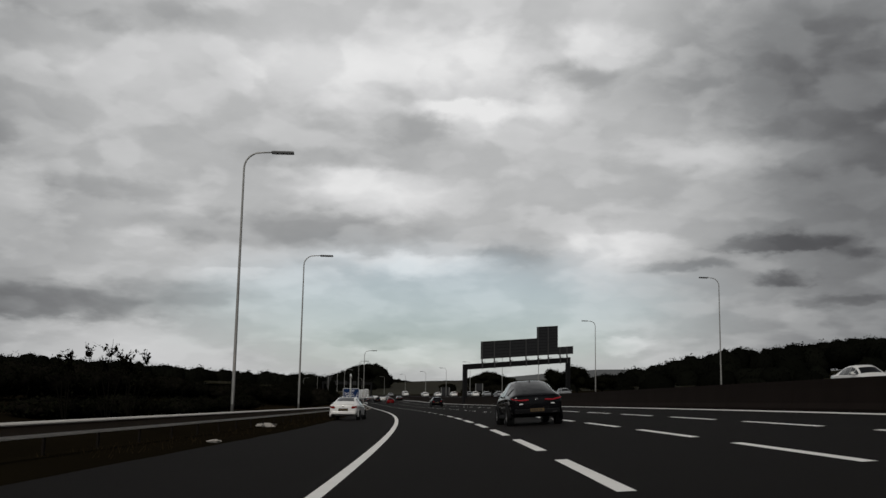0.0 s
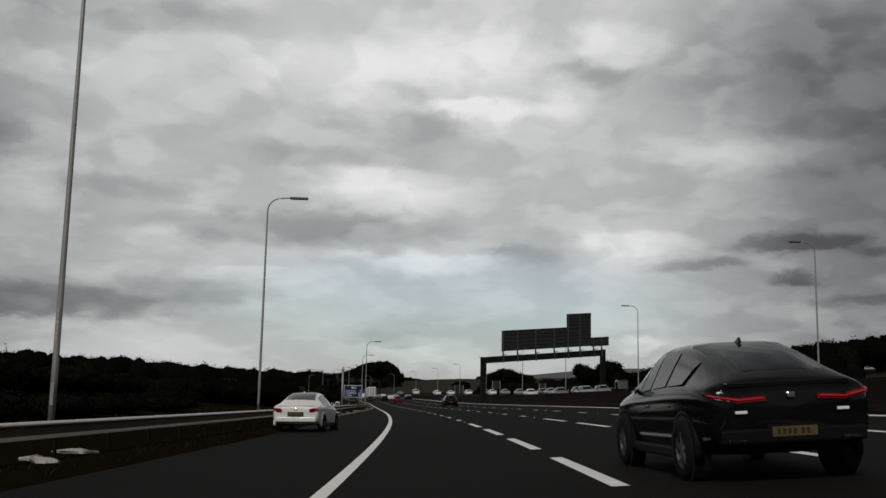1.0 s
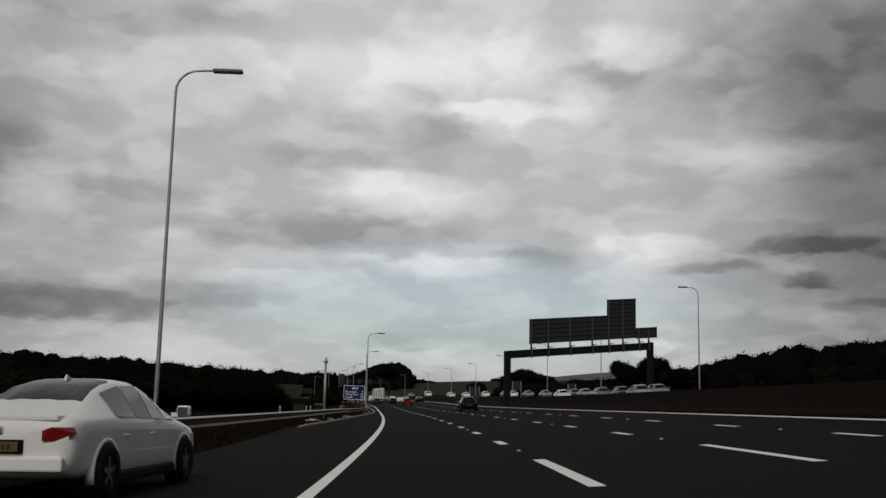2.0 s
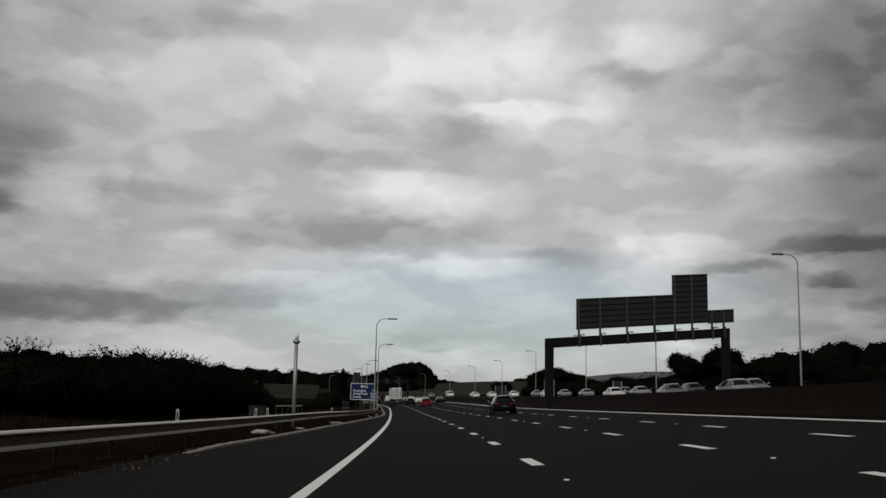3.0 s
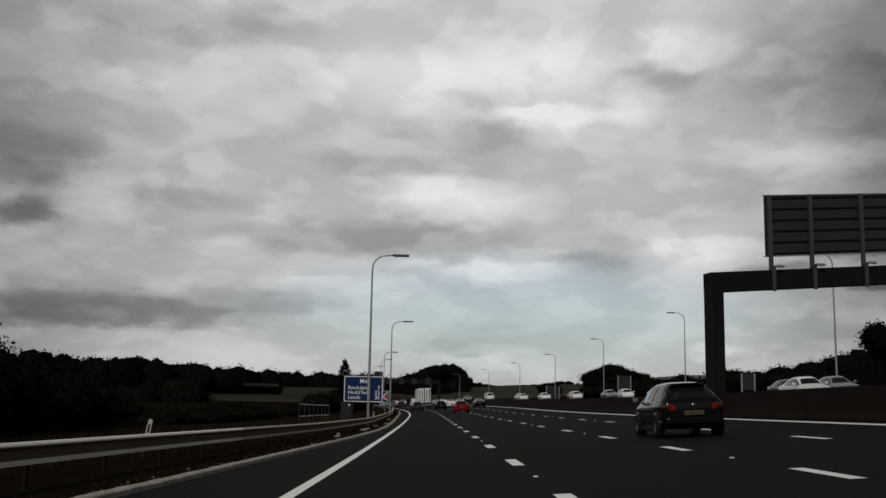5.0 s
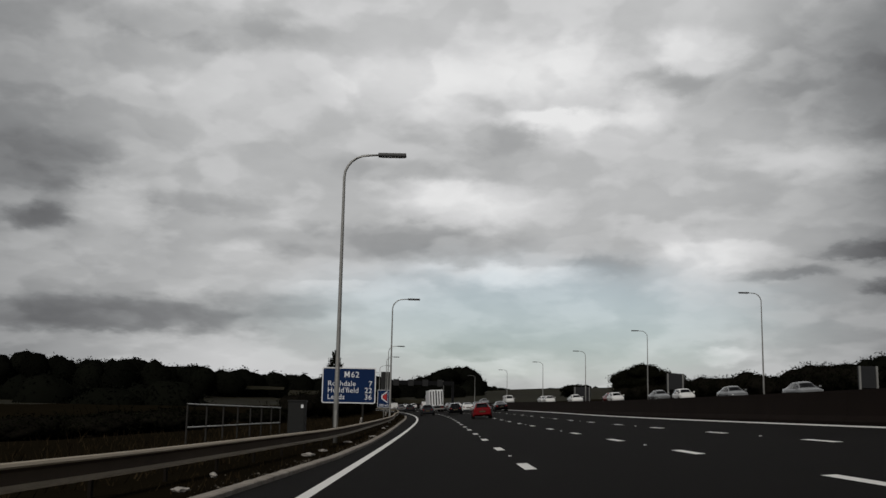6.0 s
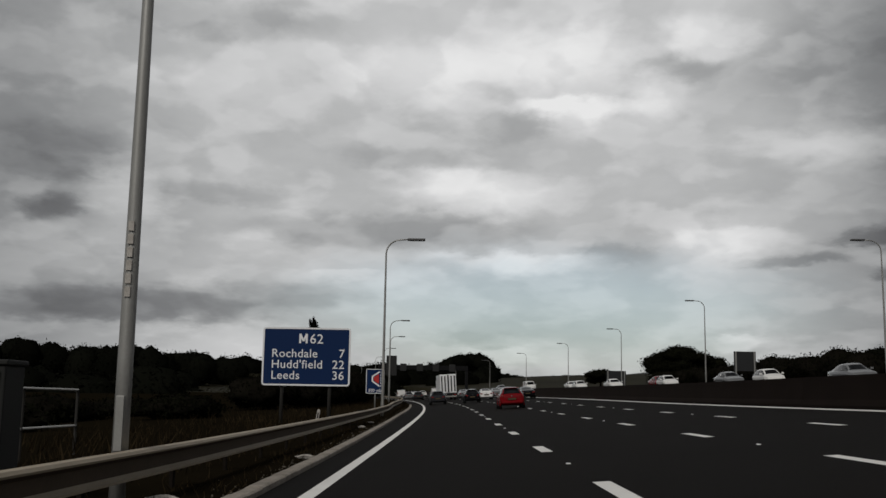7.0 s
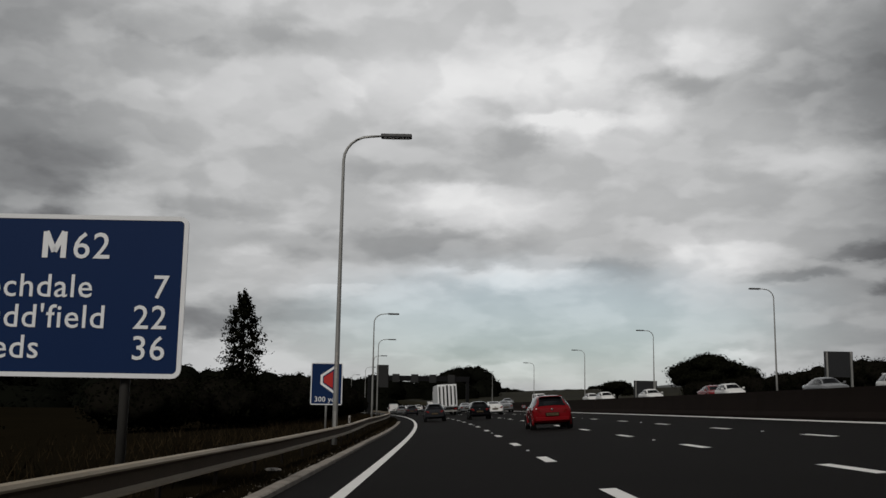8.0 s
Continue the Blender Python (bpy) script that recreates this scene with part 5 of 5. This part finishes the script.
        box(bm, -hw * 0.72, hw * 0.72, st[1][0] - 0.02, st[2][0] + 0.02, st[1][3] - 0.045, st[1][3] + 0.012, 0.012)
        part("boot_lip", bm, paint, root)
    if style == "hatchback":
        bm = bmesh.new()
        box(bm, -hw * 0.58, hw * 0.58, st[3][0] - 0.28, st[3][0] + 0.1, st[3][3] - 0.015, st[3][3] + 0.02, 0.01)
        part("roof_spoiler", bm, paint, root)
    if style == "coupe_suv":
        for sx in (-1, 1):
            bm = bmesh.new()
            box(bm, *sorted((sx * 0.55, sx * 0.78)), -0.045, 0.02, zb - 0.02, zb + 0.04, 0.015)
            part("exhaust", bm, CHROME, root)
            # chrome badge; its bright reflection is painted as plain white
            bm = bmesh.new()
            box(bm, *sorted((sx * 0.52, sx * 0.66)), -0.03, -0.01, zs - 0.20, zs - 0.165, 0.006)
            part("badge_strip", bm, SIGNWHITE, root, "chrome badge lettering strip, its glint painted white")
    return root


def seat_car(s, lat, turn=0.0):
    """Where a car stands: its tail at s, square to the road and on its slope."""
    p = at(s, lat)
    return Matrix.Translation(p) @ pose(0, 0, 0, 0, 0, heading(s) + turn) @ pose(0, 0, 0, 0, -math.degrees(math.atan(BANK if lat > 0 else 0.015)), 0)


P_BLACK = car_paint("black_car_paint", (0.005, 0.005, 0.006))
P_WHITE = car_paint("white_car_paint", (0.80, 0.79, 0.77))
P_RED = car_paint("red_car_paint", (0.19, 0.006, 0.009))
P_DARK = car_paint("dark_grey_car_paint", (0.035, 0.036, 0.04), 0.3)
P_SILVER = car_paint("silver_car_paint", (0.24, 0.245, 0.25), 0.4)
P_BLUE = car_paint("dark_blue_car_paint", (0.015, 0.02, 0.05), 0.2)

car("coupe_suv", P_BLACK, "glossy black coupe SUV with lit red tail strips and tinted windows", seat_car(37.75, 5.54, 2.5), lit=True)
car("saloon", P_WHITE, "white saloon car standing beside the slip lane", seat_car(64.6, -3.3, -5.0))
car("hatchback", P_RED, "bright red hatchback with pale roof glint", seat_car(254, 6.35))
car("hatchback", P_BLACK, "black hatchback in the third lane", seat_car(158, 9.1))
car("saloon", P_WHITE, "white saloon far ahead in the third lane", seat_car(318, 9.1))
car("hatchback", P_DARK, "dark grey hatchback in the nearside lane", seat_car(296, 1.8))
car("hatchback", P_BLACK, "black hatchback behind the lorry", seat_car(294, 5.5))
car("saloon", P_BLACK, "black saloon in the outer lane", seat_car(304, 12.8))
car("saloon", P_SILVER, "silver saloon far ahead on the bend", seat_car(352, 9.1))
car("hatchback", P_DARK, "dark hatchback far ahead on the bend", seat_car(360, 1.8))
car("saloon", P_WHITE, "white saloon far ahead on the bend", seat_car(372, 12.8))
car("van", P_WHITE, "white panel van far ahead on the bend", seat_car(366, 5.5))
car("hatchback", P_SILVER, "silver hatchback far ahead in the nearside lane", seat_car(388, 1.8))
car("van", P_WHITE, "white panel van in the nearside lane far ahead", seat_car(410, 1.8))
car("saloon", P_DARK, "dark saloon far ahead in the third lane", seat_car(396, 9.1))
car("saloon", P_WHITE, "white saloon far ahead in the second lane", seat_car(418, 5.5))
car("hatchback", P_WHITE, "white hatchback far ahead in the third lane", seat_car(432, 9.1))
car("saloon", P_SILVER, "silver saloon far ahead in the outer lane", seat_car(338, 12.8))


def opposite(style, paint, s, lat, label):
    m = Matrix.Translation(at(s, lat)) @ pose(0, 0, 0, 0, 0, heading(s) + 180) @ pose(0, 0, 0, 0, math.degrees(math.atan(BANK)), 0)
    car(style, paint, label, m, plate=False, group="cars on the opposite carriageway", cheap=True)


OPPOSITE = [("saloon", "w", 60, 27), ("saloon", "s", 154, 25.4), ("hatchback", "s", 162, 29.6), ("saloon", "s", 175, 26.4), ("hatchback", "d", 184, 31.2), ("saloon", "s", 204, 30.6),
            ("saloon", "w", 197, 25.8), ("saloon", "d", 215, 31.2), ("saloon", "s", 240, 31.0), ("saloon", "s", 258, 30.8), ("hatchback", "w", 274, 30.4),
            ("saloon", "s", 287, 30.8), ("hatchback", "w", 302, 28.6), ("saloon", "r", 313, 30.4), ("saloon", "w", 324, 27.0), ("hatchback", "w", 340, 25.6), ("saloon", "w", 362, 28.8), ("van", "w", 392, 26.8), ("saloon", "s", 405, 23.2)]
TONES = {"w": (P_WHITE, "white"), "s": (P_SILVER, "silver"), "d": (P_DARK, "dark grey"), "r": (P_RED, "red")}
for st_, tone_, s_, l_ in OPPOSITE:
    opposite(st_, TONES[tone_][0], s_, l_, TONES[tone_][1] + (" panel van" if st_ == "van" else " car") + " on the opposite carriageway behind the barrier")


def lorry(s, lat):
    """A box lorry seen from behind: white rear doors with dark vertical bars, chassis, lamps, wheels."""
    root = thing("lorry", "white box lorry with two ribbed rear doors", "lorry", seat_car(s, lat))
    bm = bmesh.new()
    box(bm, -1.25, 1.25, 0.0, 9.5, 1.05, 3.95, 0.05)
    body = part("box_body", bm, SIGNWHITE, root)
    for sx in (-1, 1):
        bm = bmesh.new()
        box(bm, *sorted((sx * 0.03, sx * 1.2)), -0.045, -0.002, 1.15, 3.85, 0.02)
        door = part("rear_door", bm, SIGNWHITE, root, "white rear door")
        bm = bmesh.new()
        box(bm, *sorted((sx * 0.002, sx * 0.12)), -0.056, -0.046, 1.15, 3.85)
        part("door_seal", bm, TRIM, root, "black rubber door seal")
        for x in (0.35, 0.85):
            bm = bmesh.new()
            tube(bm, [(sx * x, -0.07, 1.15), (sx * x, -0.07, 3.85)], 0.025, 6)
            part("lock_bar", bm, GALV, door)
            bm = bmesh.new()
            box(bm, *sorted((sx * (x + 0.06), sx * (x + 0.24))), -0.056, -0.046, 1.3, 3.7)
            part("dark_band", bm, TRIM, door)
        bm = bmesh.new()
        box(bm, *sorted((sx * 0.8, sx * 1.15)), -0.02, 0.05, 0.72, 0.88, 0.01)
        part("tail_lamp", bm, TAIL, root)
        for y in (1.4, 2.7, 8.6, 10.6):
            wheel(root, sx * 1.08, y, 0.5, sx)
    bm = bmesh.new()
    box(bm, -0.45, 0.45, 0.3, 11.2, 0.6, 1.04)
    part("chassis", bm, BLACK, root)
    bm = bmesh.new()
    box(bm, -1.2, 1.2, 0.0, 0.1, 0.45, 0.62, 0.01)
    part("underrun_bar", bm, GALV, root)
    bm = bmesh.new()
    box(bm, -1.22, 1.22, 9.8, 11.8, 0.7, 3.3, 0.12)
    part("cab", bm, SIGNWHITE, root)


lorry(340, 5.5)


# ---- roadside equipment ----
def camera_mast():
    """A plain pole with a collar and small camera head."""
    root = thing("camera_mast", "pale grey steel mast with a collar and small camera head", "mast", Matrix.Translation(at(129.6, -4.4, free=0.1)))
    part("pole", tube(bmesh.new(), [(0, 0, -0.2), (0, 0, 4.1)], [0.10, 0.09], 12), POLEM, root, smooth_=True)
    part("collar", tube(bmesh.new(), [(0, 0, 4.05), (0, 0, 4.12), (0, 0, 4.18), (0, 0, 4.25)], [0.10, 0.19, 0.19, 0.10], 14), GALV, root, smooth_=True)
    part("camera_head", tube(bmesh.new(), [(0, 0, 4.25), (0, 0, 4.35), (0, 0, 4.48), (0, 0, 4.57)], [0.06, 0.11, 0.11, 0.04], 12), SIGNWHITE, root, smooth_=True)


camera_mast()


def marker_post(s, lat, lean=0.0):
    root = thing("marker_post", "short white marker post with a reflector behind the safety fence", "marker post", Matrix.Translation(at(s, lat, free=ground_z(s, lat) - 0.05)) @ pose(0, 0, 0, 0, lean, heading(s)), "marker posts")
    bm = bmesh.new()
    sweep(bm, [[(x * k, y * k, z) for x, y in ((-0.05, -0.025), (0.05, -0.025), (0.05, 0.025), (-0.05, 0.025))] for z, k in ((-0.1, 1), (0.74, 0.95), (0.79, 0.6))])
    part("post", bm, LITTER, root, "weathered off-white post")
    bm = bmesh.new()
    box(bm, -0.02, 0.02, -0.030, -0.026, 0.50, 0.68)
    part("reflector", bm, TRIM, root, "dark reflector strip")
    # added sleeve, dark like the shade under the rail, hides the lower post
    bm = bmesh.new()
    box(bm, -0.058, 0.058, -0.033, 0.033, -0.1, 0.42, 0.006)
    part("hiding_sleeve", bm, RAILPOST, root, "dark sleeve added to hide the post's lower part")


for k, (s_, l_, a_) in enumerate(((109.5, -5.6, 0), (122, -5.2, 4), (125.5, -5.1, -3), (153, -4.2, 10), (218, -2.75, 9), (262, -3.2, 0))):
    marker_post(s_, l_, a_)


def handrail(s0, s1, lat, low, top, label):
    """A tubular guard railing with two bars, level along its length."""
    root = thing("handrail", label, "railing")
    n = int((s1 - s0) / 2.1)
    spots = [at(s0 + (s1 - s0) * i / n, lat, free=ground_z(s0 + (s1 - s0) * i / n, lat)) for i in range(n + 1)]
    for p in spots:
        part("upright", tube(bmesh.new(), [(p.x, p.y, p.z - 0.2), (p.x, p.y, top)], 0.028, 8), POSTM, root)
    for z in (low, top):
        part("bar", tube(bmesh.new(), [(p.x, p.y, z) for p in spots], 0.022, 8), GALV, root)


handrail(185.5, 202, -5.0, 0.76, 1.40, "pale steel tubular guard railing behind the safety fence")
handrail(126.6, 139, -4.9, 0.60, 1.05, "pale steel tubular guard railing beside the mast")


def cabinet(s, lat, w, d, h, label):
    root = thing("roadside_cabinet", label, "cabinet", Matrix.Translation(at(s, lat, free=ground_z(s, lat))) @ pose(0, 0, 0, 0, 0, heading(s)))
    bm = bmesh.new()
    box(bm, -w / 2, w / 2, -d / 2, d / 2, -0.2, h, 0.02)
    body = part("body", bm, CABINETM, root)
    bm = bmesh.new()
    box(bm, -w / 2 - 0.03, w / 2 + 0.03, -d / 2 - 0.03, d / 2 + 0.03, h + 0.002, h + 0.06, 0.015)
    part("lid", bm, CABINETM, root)
    bm = bmesh.new()
    box(bm, -w / 2 + 0.05, w / 2 - 0.05, -d / 2 - 0.02, -d / 2 - 0.002, 0.1, h - 0.06, 0.008)
    door = part("door", bm, CABINETM, root)
    if h < 1.0:
        return
    bm = bmesh.new()
    box(bm, w / 2 - 0.15, w / 2 - 0.06, -d / 2 - 0.026, -d / 2 - 0.021, h - 0.22, h - 0.1)
    part("notice", bm, SIGNWHITE, door, "small white notice")


cabinet(131.0, -6.4, 0.8, 0.5, 0.75, "low grey roadside control cabinet")
cabinet(194.4, -3.2, 0.62, 0.5, 1.42, "tall grey roadside cabinet with a small white notice")


def debris(s, lat, seed, long=0.45, wide=0.10, turn=None):
    """A crumpled scrap of plastic sheet, folded and uneven."""
    rng = random.Random(seed)
    bm = bmesh.new()
    rows = []
    n = 14
    for i in range(n):
        t = i / (n - 1)
        rows.append([])
        for k in range(9):
            q = k * 2 * math.pi / 9
            wob = 1 + 0.6 * noise.noise((t * 5 + seed, q * 1.3, seed * 1.7))
            g = math.sin(0.25 + t * 2.6) * wob
            bend = 0.25 * long * noise.noise((t * 2.2, seed * 3.1, 0))
            rows[-1].append(Vector(((t - 0.5) * long + 0.05 * noise.noise((q, t * 3, seed)), bend + math.cos(q) * wide * g, max(0.0, 0.04 + math.sin(q) * wide * 0.8 * g))))
    sweep(bm, rows)
    ob = link_mesh("litter", bm, LITTER)
    ob.matrix_basis = Matrix.Translation(at(s, lat, 0.05)) @ pose(0, 0, 0, 0, 0, rng.uniform(0, 180) if turn is None else heading(s) + turn)
    tagged(ob, "crumpled dirty pale plastic litter lying beside the road" if long < 0.8 else "long torn strip of pale plastic lying on the verge", "litter", "litter along the fence")


# place along the road, from the edge line, length, half width, turn
SCRAPS = [(44.6, -5.5, 1.1, 0.13, -35), (47.6, -5.85, 0.9, 0.10, 10), (27.6, -4.35, 0.4, 0.06, 20), (119.4, -4.5, 1.2, 0.14, -30), (126.5, -3.75, 0.5, 0.07, 5), (141.5, -3.0, 0.9, 0.08, 30),
          (175.6, -2.0, 0.36, 0.07, -60), (172.3, -1.75, 0.26, 0.05, 20), (187.1, -1.4, 0.26, 0.05, 0), (184.2, -1.45, 0.34, 0.07, 10), (195.0, -1.4, 0.34, 0.05, 20), (203.2, -0.98, 0.35, 0.05, 0), (222.1, -1.5, 0.35, 0.07, 40), (229.1, -1.7, 0.3, 0.05, 0)]
for k, (s_, l_, long_, wide_, turn_) in enumerate(SCRAPS):
    debris(s_, l_, k, long_, wide_, turn_)


def sign_back(s, lat, w, h, top, label):
    """A sign for the other carriageway, seen from behind on two posts."""
    p = at(s, lat, free=0)
    base = ground_z(s, lat)
    root = thing("roadside_sign", label, "road sign", Matrix.Translation((p.x, p.y, 0)) @ pose(0, 0, 0, 0, 0, heading(s)))
    bm = bmesh.new()
    box(bm, -w / 2, w / 2, 0, 0.05, top - h, top, 0.01)
    part("board", bm, PANEL, root)
    for x in (-w * 0.42, w * 0.42):
        bm = bmesh.new()
        box(bm, x - 0.07, x + 0.07, -0.16, -0.004, base - 0.3, top, 0.01)
        part("post", bm, POLEM, root, "pale steel post")


sign_back(291, 34.6, 2.4, 2.1, 7.2, "grey back of a roadside sign on two pale posts")
sign_back(352, 34.8, 3.4, 3.0, 7.0, "dark grey back of a large roadside sign")
sign_back(236, 35.5, 1.6, 1.7, 5.6, "grey back of a small roadside sign on two pale posts")


def far_gantry(s):
    """A portal with message panels over the carriageway far ahead."""
    m = Matrix.Translation(at(s, 0, free=line_z(s))) @ pose(0, 0, 0, 0, 0, heading(s))
    root = thing("signal_gantry", "dark signal gantry spanning the carriageway far ahead", "sign gantry", m)
    for x in (-3.4, 16.1):
        bm = bmesh.new()
        box(bm, x - 0.3, x + 0.3, -0.3, 0.3, -0.3 + surface(max(x, 0)), 7.6, 0.03)
        part("leg", bm, DARKSTEEL, root)
    bm = bmesh.new()
    box(bm, -3.7, 16.4, -0.4, 0.4, 6.6, 7.6, 0.04)
    part("beam", bm, DARKSTEEL, root)
    for x in (1.8, 5.5, 9.1, 12.8):
        bm = bmesh.new()
        box(bm, x - 0.7, x + 0.7, -0.55, -0.41, 6.3, 7.9, 0.03)
        part("signal", bm, BLACK, root)
    bm = bmesh.new()
    box(bm, -2.0, 0.3, -0.75, -0.45, 5.2, 9.6, 0.04)
    part("message_sign", bm, BLACK, root, "black unlit message panel")


far_gantry(408)
